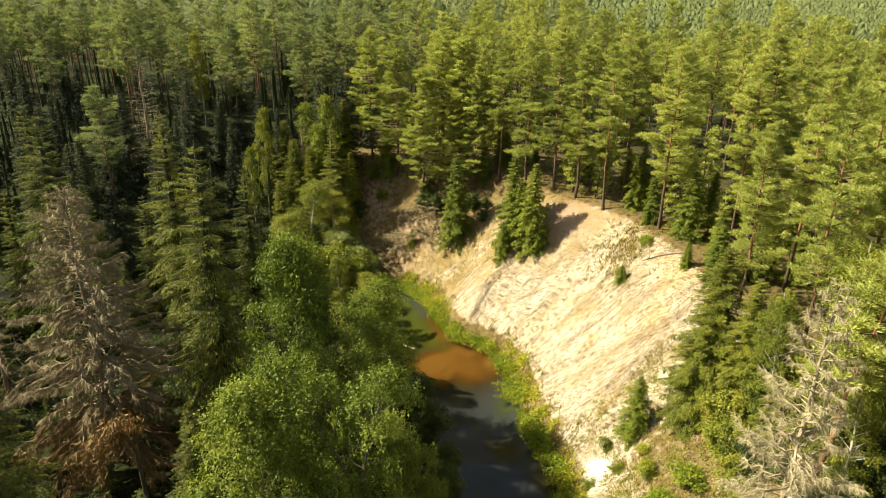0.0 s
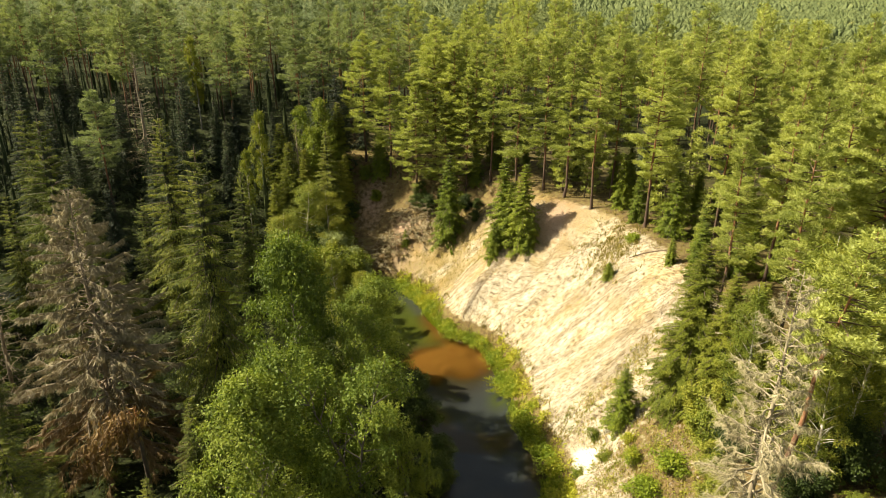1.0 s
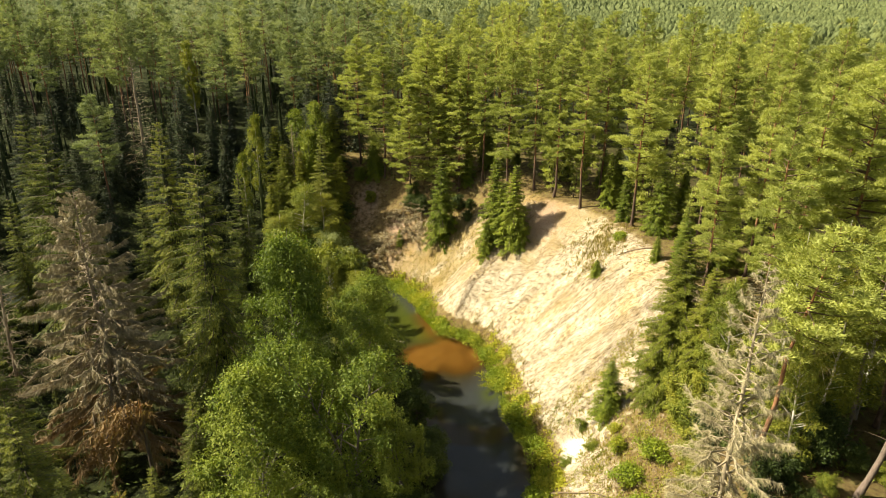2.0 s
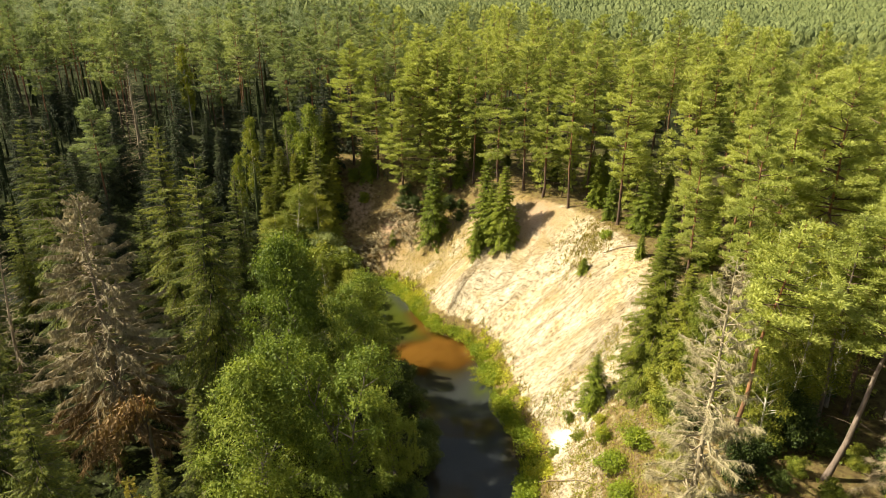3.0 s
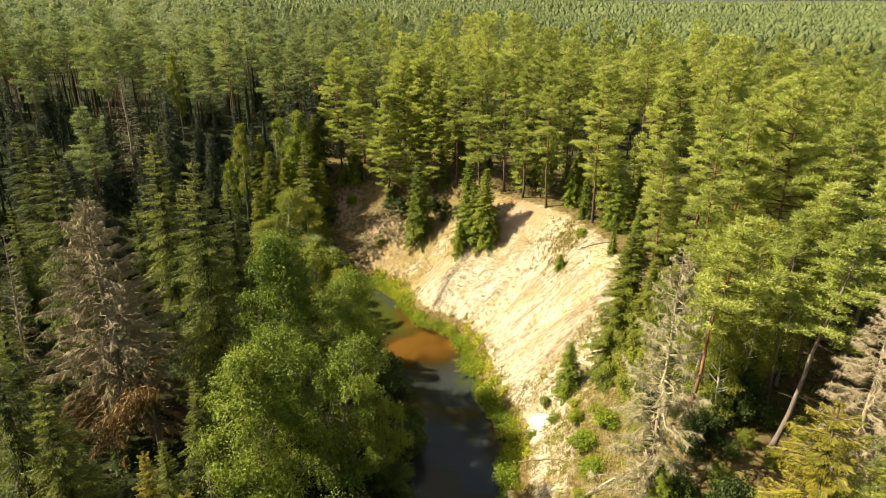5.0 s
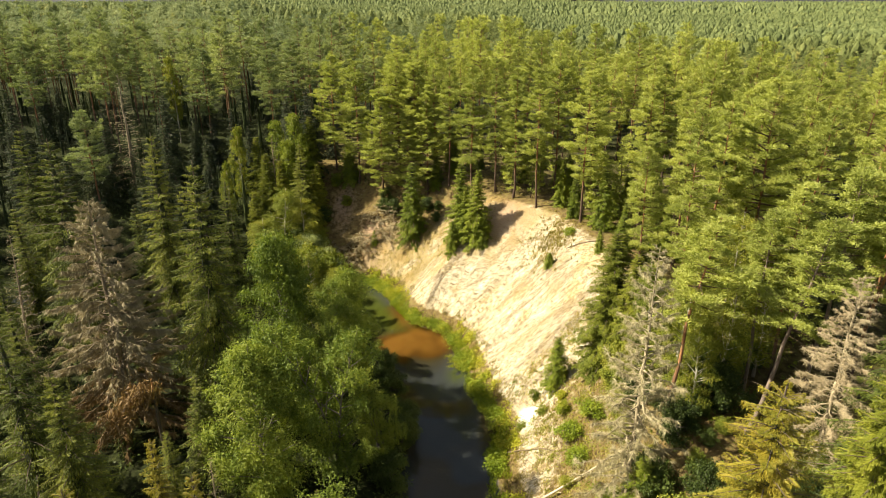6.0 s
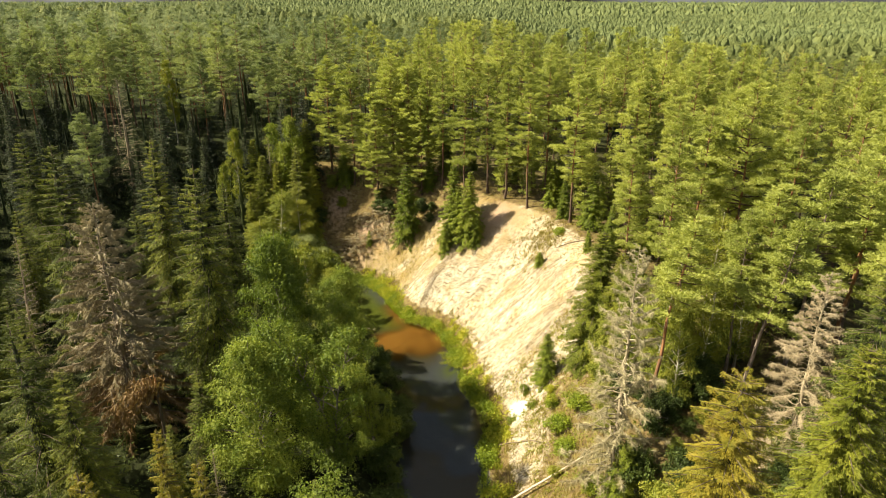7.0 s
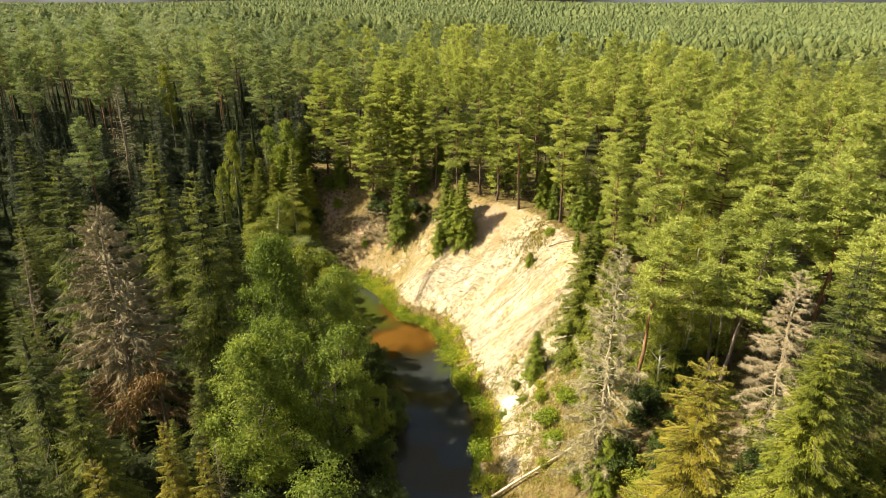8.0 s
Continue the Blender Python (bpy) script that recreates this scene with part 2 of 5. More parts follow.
# ---- the lie of the land: one steep outer bank, one low inner bank ----
def sm(v, a, b):
    q = np.clip((v - a) / (b - a), 0, 1)
    return q * q * (3 - 2 * q)


def chaikin(p, n):
    for _ in range(n):
        q = np.empty((2 * len(p) - 2, 2))
        q[0::2], q[1::2] = 0.75 * p[:-1] + 0.25 * p[1:], 0.25 * p[:-1] + 0.75 * p[1:]
        p = np.vstack([p[:1], q, p[-1:]])
    return p


BANK = chaikin(np.array([
    (9.0, -400.0), (9.0, -60.0), (9.5, 0.0), (10.2, 20.0), (10.8, 38.8), (11.3, 45.0), (12.0, 50.0), (13.0, 54.0), (11.5, 58.0),
    (10.3, 64.4), (10.1, 69.0), (9.3, 74.0), (7.6, 80.0), (5.3, 82.4), (2.3, 83.5), (0.0, 88.0), (-2.2, 95.5), (-5.0, 100.0),
    (-12.0, 105.0), (-25.0, 107.0), (-45.0, 103.0), (-70.0, 97.0), (-110.0, 100.0), (-200.0, 130.0), (-500.0, 200.0)]), 2)
RIVER = 10.8


def bank(x, y):
    """Metres from the outer waterline (outwards positive) and metres along it."""
    x, y = np.asarray(x, float), np.asarray(y, float)
    best, out, along, run = np.full(x.shape, 1e18), np.zeros(x.shape), np.zeros(x.shape), 0.0
    for (ax, ay), (bx, by) in zip(BANK[:-1], BANK[1:]):
        ux, uy = bx - ax, by - ay
        size = math.hypot(ux, uy)
        u = np.clip(((x - ax) * ux + (y - ay) * uy) / size ** 2, 0, 1)
        gap = (x - ax - u * ux) ** 2 + (y - ay - u * uy) ** 2
        near = gap < best
        side = np.where(ux * (y - ay) - uy * (x - ax) < 0, 1.0, -1.0)
        out = np.where(near, side * np.sqrt(gap), out)
        along = np.where(near, run + u * size, along)
        best = np.where(near, gap, best)
        run += size
    return out, along


def lattice(ix, iy):
    v = np.sin(ix * 127.1 + iy * 311.7) * 43758.5453
    return v - np.floor(v)


def rough(x, y):
    """Smooth noise, 0 to 1."""
    ix, iy = np.floor(x), np.floor(y)
    fx, fy = x - ix, y - iy
    fx, fy = fx * fx * (3 - 2 * fx), fy * fy * (3 - 2 * fy)
    a, b = lattice(ix, iy), lattice(ix + 1, iy)
    c, d = lattice(ix, iy + 1), lattice(ix + 1, iy + 1)
    return (a + (b - a) * fx) * (1 - fy) + (c + (d - c) * fx) * fy


def ground_z(x, y):
    x, y = np.asarray(x, float), np.asarray(y, float)
    d, s = bank(x, y)
    wide = (rough(x / 17, y / 17) - 0.5) * 1.6 + (rough(x / 6 + 9, y / 6) - 0.5) * 0.7
    steep = 0.36 + 0.6 * sm(x, -34, -16) - 0.1 * sm(-y, -52, -36) * sm(x, -10, 0)
    crest = 13.3 + 4.7 * sm(y, 34, 62)
    crest = crest - 9.0 * sm(y, 125, 260) * sm(x - 0.18 * y, -20, 50) + 6.0 * sm(y, 130, 230) * sm(-x, 5, 90) * (1 - sm(y, 350, 800))
    crest = crest - 4.0 * sm(x, 45, 120) * (1 - sm(y, 125, 260)) + 0.25 * wide
    far = np.hypot(x, y)
    crest = crest + (11 - 8 * sm(-x / np.maximum(y, 1), 0.15, 0.4)) * sm(far, 700, 2600) + 15 * sm(far, 1500, 2600) * np.exp(-((x / np.maximum(y, 1) - 0.08) / 0.16) ** 2)
    dd = np.maximum(d - 1.5 - 1.2 * (rough(s / 7, s * 0 + 3) - 0.4), 0)
    rise = steep * dd
    k = 2.2
    h = np.clip(0.5 + 0.5 * (crest - rise) / k, 0, 1)
    outer = crest + (rise - crest) * h - k * h * (1 - h)
    slope = sm(outer, 1.0, 4.0) * (1 - sm(outer, crest - 3.5, crest - 0.5))
    w = s + 0.22 * d + 0.5 * rough(x / 2.1, y / 2.1) + 1.6 * rough(x / 6.3, y / 6.3)
    rill = rough(w / 1.15, d / 5) * 0.5 + rough(w / 3.1 + 4, d / 8) * 1.0 + rough(x / 0.9, y / 0.9) * 0.3 - 0.9
    outer = outer + slope * rill * 0.85 + wide * 0.18 * sm(dd, 2, 8)
    outer = 0.35 * sm(d, 0, 1.3) - 0.05 + outer
    into = -d - RIVER
    inner = 1.35 * sm(into, 0, 4.5) + 0.015 * np.clip(into, 0, 150) + wide * 0.4 * sm(into, 2, 9) - 0.05
    shoal = np.exp(-(((x - 2.4 + 0.25 * (y - 77)) / 6.2) ** 2 + ((y - 77.5) / 4.2) ** 2))
    cross = np.clip(-d / RIVER, 0, 1)
    deep = (-0.06 - (1.75 - 1.45 * shoal) * np.sin(math.pi * cross) ** 0.55) + 0.12 * (rough(x / 1.3, y / 1.3) - 0.5)
    return np.where(d > 0, outer, np.where(into > 0, inner, deep))
# ---- end of the lie of the land ----

# ---- meshes ----
def mesh_of(name, verts, faces, mats, which=None, smooth=False):
    """A mesh from arrays: faces of one size; columns 3 to 5 of the vertices, where given, are soft normals."""
    me = bpy.data.meshes.new(name)
    verts, faces = np.asarray(verts, np.float32), np.asarray(faces, np.int32)
    soft, verts = verts[:, 3:], np.ascontiguousarray(verts[:, :3])
    k = faces.shape[1]
    me.vertices.add(len(verts))
    me.vertices.foreach_set("co", verts.ravel())
    me.loops.add(faces.size)
    me.loops.foreach_set("vertex_index", faces.ravel())
    me.polygons.add(len(faces))
    me.polygons.foreach_set("loop_start", np.arange(len(faces), dtype=np.int32) * k)
    for m in mats:
        me.materials.append(m)
    if which is not None:
        me.polygons.foreach_set("material_index", np.asarray(which, np.int32))
    me.polygons.foreach_set("use_smooth", np.full(len(faces), smooth))
    if soft.size:
        me.attributes.new("custom_normal", "FLOAT_VECTOR", "POINT").data.foreach_set("vector", np.ascontiguousarray(soft).ravel())
    me.update(calc_edges=True)
    return me


def part(name, me, parent, label=""):
    ob = new(name, me)
    ob.parent = parent
    return tagged(ob, label)


def unit(v):
    return v / np.maximum(np.linalg.norm(v, axis=-1, keepdims=True), 1e-9)


def sprays(base, along, size, width, rng, curl=0.15, face=None, loose=0.42, tri=True, soft=0.72):
    """Pointed leaf-like sprays (triangles, or quads) that start at base and run along a direction, turned roughly towards face."""
    along = unit(along)
    aim = face
    face = rng.normal(size=base.shape) if face is None else unit(face) + rng.normal(size=base.shape) * loose
    side = unit(np.cross(along, face))
    size, width = size[:, None], width[:, None]
    sag = np.zeros_like(base)
    sag[:, 2] = -curl * size[:, 0]
    mid = base + along * size * 0.45
    if tri:
        v = np.stack([base + side * width * 0.5, base + along * size + sag, base - side * width * 0.5], 1).reshape(-1, 3)
        if aim is None:
            return v, np.arange(len(v)).reshape(-1, 3)
        v = v.reshape(-1, 3, 3)
        flat = unit(np.cross(v[:, 1] - v[:, 0], v[:, 2] - v[:, 0]))
        aim = unit(aim)
        away = (flat * aim).sum(1) < 0
        v[away] = v[away][:, ::-1]
        flat[away] *= -1
        normal = np.repeat(unit(aim * soft + flat * (1 - soft)), 3, 0)
        return np.hstack([v.reshape(-1, 3), normal]), np.arange(len(v) * 3).reshape(-1, 3)
    v = np.stack([base, mid + side * width * 0.5, base + along * size + sag, mid - side * width * 0.5], 1).reshape(-1, 3)
    return v, np.arange(len(v)).reshape(-1, 4)


def tube(points, radii, sides):
    """A tapered round bar along points."""
    points, radii = np.asarray(points, float), np.asarray(radii, float)
    way = unit(np.gradient(points, axis=0))
    ref = np.where(np.abs(way[:, 2:3]) > 0.9, np.array([[1.0, 0, 0]]), np.array([[0, 0, 1.0]]))
    a = unit(np.cross(way, ref))
    b = np.cross(way, a)
    turn = np.arange(sides) * 2 * math.pi / sides
    ring = np.cos(turn)[None, :, None] * a[:, None] + np.sin(turn)[None, :, None] * b[:, None]
    v = (points[:, None] + ring * radii[:, None, None]).reshape(-1, 3)
    f = [(i * sides + j, i * sides + (j + 1) % sides, (i + 1) * sides + (j + 1) % sides, (i + 1) * sides + j)
         for i in range(len(points) - 1) for j in range(sides)]
    return v, np.array(f)


def gather(pieces):
    vs, fs, start = [], [], 0
    wide = max(v.shape[1] for v, _ in pieces)
    for v, f in pieces:
        if v.shape[1] < wide:
            flat = np.cross(v[f[:, 1]] - v[f[:, 0]], v[f[:, 2]] - v[f[:, 0]])
            normal = np.zeros_like(v)
            for j in range(f.shape[1]):
                np.add.at(normal, f[:, j], flat)
            v = np.hstack([v, unit(normal)])
        vs.append(v)
        fs.append(f + start)
        start += len(v)
    return np.vstack(vs), np.vstack(fs)


def stem(height, radius, rng, sides=8, bend=0.25, lean=(0, 0), top=0.06, steps=12):
    u = np.linspace(0, 1, steps)
    wob = np.cumsum(rng.normal(size=(steps, 2)), 0) * bend / steps
    wob -= wob[0]
    p = np.column_stack([wob[:, 0] + lean[0] * u * u * height, wob[:, 1] + lean[1] * u * u * height, u * height])
    r = radius * (1 - u * (1 - top)) ** 0.9
    r[0] *= 1.35
    return p, r, tube(p, r, sides)


def at_height(p, z):
    return np.array([np.interp(z, p[:, 2], p[:, 0]), np.interp(z, p[:, 2], p[:, 1]), z])


# ---- trees ----
def heart(stemline, rings, rng, sides=7):
    """Stand-in for the shaded inside of a crown: a lumpy closed body round the stem, from rings of (height, radius)."""
    pts = []
    for z, r in rings:
        c = at_height(stemline, z)
        turn = np.arange(sides) * 2 * math.pi / sides + rng.uniform(0, 1)
        w = r * rng.uniform(0.65, 1.3, sides)
        pts.append(np.column_stack([c[0] + np.cos(turn) * w, c[1] + np.sin(turn) * w, np.full(sides, z) + rng.normal(size=sides) * 0.15 * r]))
    v = np.vstack(pts)
    f = []
    for i in range(len(rings) - 1):
        for j in range(sides):
            a, b, c, d = i * sides + j, i * sides + (j + 1) % sides, (i + 1) * sides + (j + 1) % sides, (i + 1) * sides + j
            f += [(a, b, c), (a, c, d)]
    return v, np.array(f)


def bough(start, turn, size, lift, droop, n, tip=0.0):
    u = np.linspace(0, 1, n)
    out = size * u
    z = size * (lift * u - droop * u ** 2 + tip * u ** 3)
    return np.column_stack([start[0] + math.cos(turn) * out, start[1] + math.sin(turn) * out, start[2] + z])


def spruce(seed, height=30.0, radius=3.6, foot=0.1, fine=1.0, mats=(SPRUCE_BARK, SPRUCE), gappy=0.0, shape=0.82, tier=0.0):
    """A spruce: stem, whorls of drooping boughs and hanging sprays. Returns the meshes of trunk and crown."""
    rng = np.random.default_rng(seed)
    p, r, body = stem(height, 0.0115 * height + 0.03, rng)
    rows = int(height * (1 - foot) / (tier or max(0.42, 0.032 * height)))
    each = 7
    bars, base, way, size, face = [], [], [], [], []
    small = min(1.0, 0.35 + height / 32)
    for k in range(rows * each):
        row = k // each
        f = foot + (0.985 - foot) * (row + 0.5 + rng.normal() * 0.13) / rows
        f = min(f, 0.985)
        swell = 0.9 + 0.2 * math.sin(row * 1.7 + seed) * rng.random()
        reach = radius * ((1 - f) / (1 - foot)) ** shape * rng.uniform(0.62, 1.14) * swell + 0.012 * height
        if gappy and rng.random() < gappy * (1 - f) * 1.6:
            continue
        turn = (k % each) * 6.2832 / each + row * 0.9 + rng.normal() * 0.25
        lift, droop = 0.62 * f - 0.16 + rng.normal() * 0.07, 0.8 * (1 - f) + 0.16
        b = bough(at_height(p, f * height), turn, reach, lift, droop, 6, 0.46 * (1 - f))
        bars.append(tube(b[[0, 2, 5]], [0.012 + 0.016 * reach, 0.010 + 0.009 * reach, 0.006], 3))
        m = max(8, int((reach * 72 + 18) * fine))
        u = rng.uniform(0.03, 1.0, m) ** 0.82
        pts = np.column_stack([np.interp(u, np.linspace(0, 1, 6), b[:, c]) for c in range(3)])
        fwd = np.array([math.cos(turn), math.sin(turn), 0.0])
        side = np.array([-math.sin(turn), math.cos(turn), 0.0])
        s = rng.choice([-1, 1], m) * rng.uniform(0.1, 1.0, m)
        fan = (0.12 + 0.34 * (1 - u)) * reach * 0.75
        pts = pts + side * (s * fan)[:, None] - np.array([0, 0, 1.0]) * (np.abs(s) * fan * 0.45)[:, None]
        hung = (rng.random(m) < 0.62 * (1 - 0.7 * f)).astype(float)
        d = fwd * (rng.uniform(0.3, 1.0, m) * (1 - 0.55 * hung))[:, None] + side * (s * (0.8 - 0.5 * hung))[:, None]
        d[:, 2] += -rng.uniform(0.0, 0.5, m) * (1 - 0.8 * f) + 0.25 * f - 0.9 * hung
        base.append(pts), way.append(d)
        face.append(fwd * 0.75 + side * s[:, None] * 0.35 + np.array([0, 0, 1.0]) * (0.75 - 0.5 * hung)[:, None])
        size.append(rng.uniform(0.18, 0.44, m) * (0.55 + 0.45 * (1 - f)) * (1 + 0.35 * hung) * small / fine ** 0.45)
    base, way, size = np.vstack(base), np.vstack(way), np.concatenate(size)
    crown = sprays(base, way, size, size * rng.uniform(0.24, 0.38, len(size)), rng, 0.2, np.vstack(face), 0.36, soft=0.42)
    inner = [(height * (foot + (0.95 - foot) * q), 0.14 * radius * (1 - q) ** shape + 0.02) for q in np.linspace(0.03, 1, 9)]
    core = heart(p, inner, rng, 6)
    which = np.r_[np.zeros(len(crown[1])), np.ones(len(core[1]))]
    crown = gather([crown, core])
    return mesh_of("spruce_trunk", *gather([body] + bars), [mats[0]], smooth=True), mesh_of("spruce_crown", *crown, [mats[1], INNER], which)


def dead_spruce(seed, height=28.0, radius=3.4, foot=0.12, mats=(DEAD_BARK, DRY), twigs=1.0, hang=0.6, thin=0.05, rust=0.0, thick=1.0, single=False, dense=6.5, wild=0.6, sag=0.55):
    """A dead spruce: bare stem and boughs with a mist of dry twigs. single: each bough is a mesh of its own; wild: how tangled the twigs are."""
    rng = np.random.default_rng(seed)
    p, r, body = stem(height, 0.0105 * height + 0.03, rng, bend=0.5)
    n = int(dense * height)
    bars, base, way, size = [], [], [], []
    for k in range(n):
        f = foot + (0.99 - foot) * ((k + rng.random()) / n)
        reach = (radius * ((1 - f) / (1 - foot)) ** 0.62 + 0.25) * rng.uniform(0.62, 1.1)
        turn = k * 2.39996 + rng.normal() * 0.5
        b = bough(at_height(p, f * height), turn, reach, 0.30 * f + 0.04 + rng.normal() * 0.08, sag * (1 - f) + 0.13, 6, 0.3)
        b[1:] += rng.normal(size=(5, 3)) * 0.05 * reach
        bars.append(tube(b, thick * np.linspace(0.012 + 0.015 * reach, 0.008, 6), 3))
        m = max(3, int(reach * 13 * twigs))
        u = rng.uniform(0.15, 1.0, m) ** 0.7
        pts = np.column_stack([np.interp(u, np.linspace(0, 1, 6), b[:, c]) for c in range(3)])
        d = np.array([math.cos(turn), math.sin(turn), 0.0]) * rng.uniform(0.0, 1.0, (m, 1)) + rng.normal(size=(m, 3)) * wild
        d[:, 2] -= hang * rng.uniform(0.2, 1.2, m)
        base.append(pts), way.append(d), size.append(rng.uniform(0.3, 1.0, m) * (0.4 + 0.6 * (1 - f)))
    base, way, size = np.vstack(base), np.vstack(way), np.concatenate(size)
    crown = sprays(base, way, size, thin * rng.uniform(0.5, 1.6, len(size)) + 0.008, rng, 0.25)
    low = base[:, 2] + rng.normal(size=len(base)) * 0.06 * height < rust * height
    twig = mesh_of("dead_crown", *crown, [mats[1], RUST], low)
    if not single:
        return mesh_of("dead_trunk", *gather([body] + bars), [mats[0]], smooth=True), twig
    return mesh_of("dead_trunk", *body, [mats[0]], smooth=True), twig, *(mesh_of("dead_bough", *bar, [mats[0]], smooth=True) for bar in bars)


def pine(seed, height=24.0, radius=2.9, foot=0.45, fine=1.0, lean=(0, 0), mats=(PINE_BARK, PINE), limbs=38):
    """A Scots pine: long bare stem, whorls of limbs that carry flat plates of needle tufts, with gaps between the plates."""
    rng = np.random.default_rng(seed)
    p, r, body = stem(height, 0.0085 * height, rng, bend=0.9, lean=lean)
    bars, base, way, size, face = [], [], [], [], []
    heavy, phase = rng.uniform(0, 6.28), rng.uniform(0, 6.28)
    small = min(1.0, 0.45 + height / 30)
    rows = max(5, int(height * (1 - foot) / (0.86 * small) * limbs / 38))
    up = np.array([0, 0, 1.0])
    knots = np.linspace(0, 1, 6)
    for k in range(rows * 5):
        row = k // 5
        f = foot + (0.985 - foot) * min(1.0, (row + 0.5 + rng.normal() * 0.22) / rows)
        q = (f - foot) / (1 - foot)
        if rng.random() < 0.14 + 0.3 * max(0.0, 0.25 - q) * 4:
            continue
        turn = (k % 5) * 1.2566 + row * 0.77 + rng.normal() * 0.3
        swell = 0.86 + 0.24 * math.sin(row * 0.95 + phase + math.cos(turn - heavy) * 1.5)
        reach = radius * ((1 - q) ** 0.66 * (0.62 + 0.38 * min(1, q * 3.0)) + 0.07) * rng.uniform(0.55, 1.12) * swell
        reach *= 1 + 0.16 * math.cos(turn - heavy)
        b = bough(at_height(p, f * height), turn, reach, -0.02 + 0.75 * q ** 1.4 + rng.normal() * 0.11, 0.14, 6, 0.16)
        b[1:] += rng.normal(size=(5, 3)) * 0.04 * reach
        bars.append(tube(b[[0, 2, 3, 5]], np.array([1.0, 0.7, 0.5, 0.2]) * (0.018 + 0.016 * reach), 4))
        n = max(4, int(reach * 7.0 * (0.55 + 0.45 * min(fine, 1.2)) / small))
        u = 0.32 + 0.7 * rng.random(n) ** 0.75
        fwd, side = np.array([math.cos(turn), math.sin(turn), 0.0]), np.array([-math.sin(turn), math.cos(turn), 0.0])
        s = rng.uniform(-1, 1, n) * (0.10 + 0.38 * np.clip(1.15 - u, 0, 1)) * reach
        c = np.column_stack([np.interp(u, knots, b[:, j]) for j in range(3)])
        c = c + side * s[:, None] + up * (0.1 + rng.normal(size=n) * 0.09 - 0.12 * np.abs(s))[:, None]
        m = max(4, int(17 * fine))
        c = np.repeat(c, m, 0)
        d = unit(rng.normal(size=(n * m, 3)))
        wide = np.repeat(rng.uniform(0.75, 1.3, n), m)[:, None] * small
        base.append(c + d * rng.random((n * m, 1)) ** 0.5 * np.array([0.36, 0.36, 0.17]) * wide)
        way.append(d * np.array([0.9, 0.9, 0.5]) + rng.normal(size=(n * m, 3)) * 0.3 + fwd * 0.25 + up * 0.5)
        face.append(d * np.array([0.6, 0.6, 0.5]) + fwd * 0.3 + up * 0.75)
        size.append(rng.uniform(0.19, 0.38, n * m) * (0.6 + 0.4 * small) / max(fine, 0.2) ** 0.5)
    for _ in range(12):
        f = rng.uniform(0.45 * foot, foot)
        b = bough(at_height(p, f * height), rng.uniform(0, 6.28), rng.uniform(0.5, 1.9), 0.1, 0.25, 4)
        bars.append(tube(b, [0.03, 0.022, 0.014, 0.006], 4))
    base, way, size = np.vstack(base), np.vstack(way), np.concatenate(size)
    crown = sprays(base, way, size, size * rng.uniform(0.26, 0.42, len(size)), rng, 0.0, np.vstack(face), 0.34, soft=0.5)
    limbwood = np.r_[np.zeros(len(body[1])), np.ones(sum(len(f) for _, f in bars))]
    return mesh_of("pine_trunk", *gather([body] + bars), [mats[0], LIMB_BARK], limbwood, True), mesh_of("pine_crown", *crown, [mats[1]])


def leafy(seed, height=22.0, radius=4.2, foot=0.2, fine=1.0, mats=(ALDER_BARK, ALDER), lobes=44, leaf=0.26, narrow=1.0, stems=1):
    """A broadleaf tree: stem, rising limbs and lobes of leaves with gaps between."""
    rng = np.random.default_rng(seed)
    bars, base, way, size, body, face = [], [], [], [], [], []
    for st in range(stems):
        lean = rng.normal(size=2) * (0.12 if stems > 1 else 0.03)
        p, r, tub = stem(height * rng.uniform(0.85, 0.97), 0.011 * height / stems ** 0.4, rng, bend=1.2, lean=lean, sides=7)
        body.append(tub)
        for k in range(lobes // stems):
            f = foot + (0.97 - foot) * ((k + rng.random()) * stems / lobes)
            q = (f - foot) / (1 - foot)
            reach = radius * (math.sin(math.pi * min(0.985, 0.16 + 0.82 * q)) ** 0.7) * rng.uniform(0.35, 1.05) * narrow
            turn = k * 2.39996 + rng.normal() * 0.5 + st
            b = bough(at_height(p, max(0.08, f - 0.12) * height), turn, reach, 0.35 + 0.12 * height / max(reach, 1) * 0.5, 0.1, 5)
            bars.append(tube(b[[0, 2, 4]], np.array([1.0, 0.6, 0.15]) * (0.02 + 0.016 * reach), 4))
            lobe = rng.uniform(0.75, 1.5) * (0.55 + 0.1 * radius) * min(1.0, 0.35 + height / 12)
            m = int(260 * fine * lobe ** 1.6 / min(1.0, 0.35 + height / 12) ** 1.4)
            d = unit(rng.normal(size=(m, 3)))
            shell = rng.uniform(0.35, 1.0, (m, 1)) ** 0.5
            base.append(b[4] + d * shell * lobe * np.array([1.0, 1.0, 0.72]) * (1 + 0.5 * np.sin(5 * d[:, :1] + 7 * d[:, 1:2] + k)))
            hang = d + rng.normal(size=(m, 3)) * 0.7
            hang[:, 2] -= 0.35
            face.append(0.55 * d + np.array([0.65 * math.cos(turn), 0.65 * math.sin(turn), 0.15 + 0.7 * q]))
            way.append(hang), size.append(rng.uniform(0.7, 1.35, m) * leaf / fine ** 0.5)
    base, way, size = np.vstack(base), np.vstack(way), np.concatenate(size)
    crown = sprays(base, way, size, size * rng.uniform(0.55, 0.85, len(size)), rng, 0.1, np.vstack(face), 0.6, soft=0.5)
    return mesh_of("leafy_trunk", *gather(body + bars), [mats[0]], smooth=True), mesh_of("leafy_crown", *crown, [mats[1]])


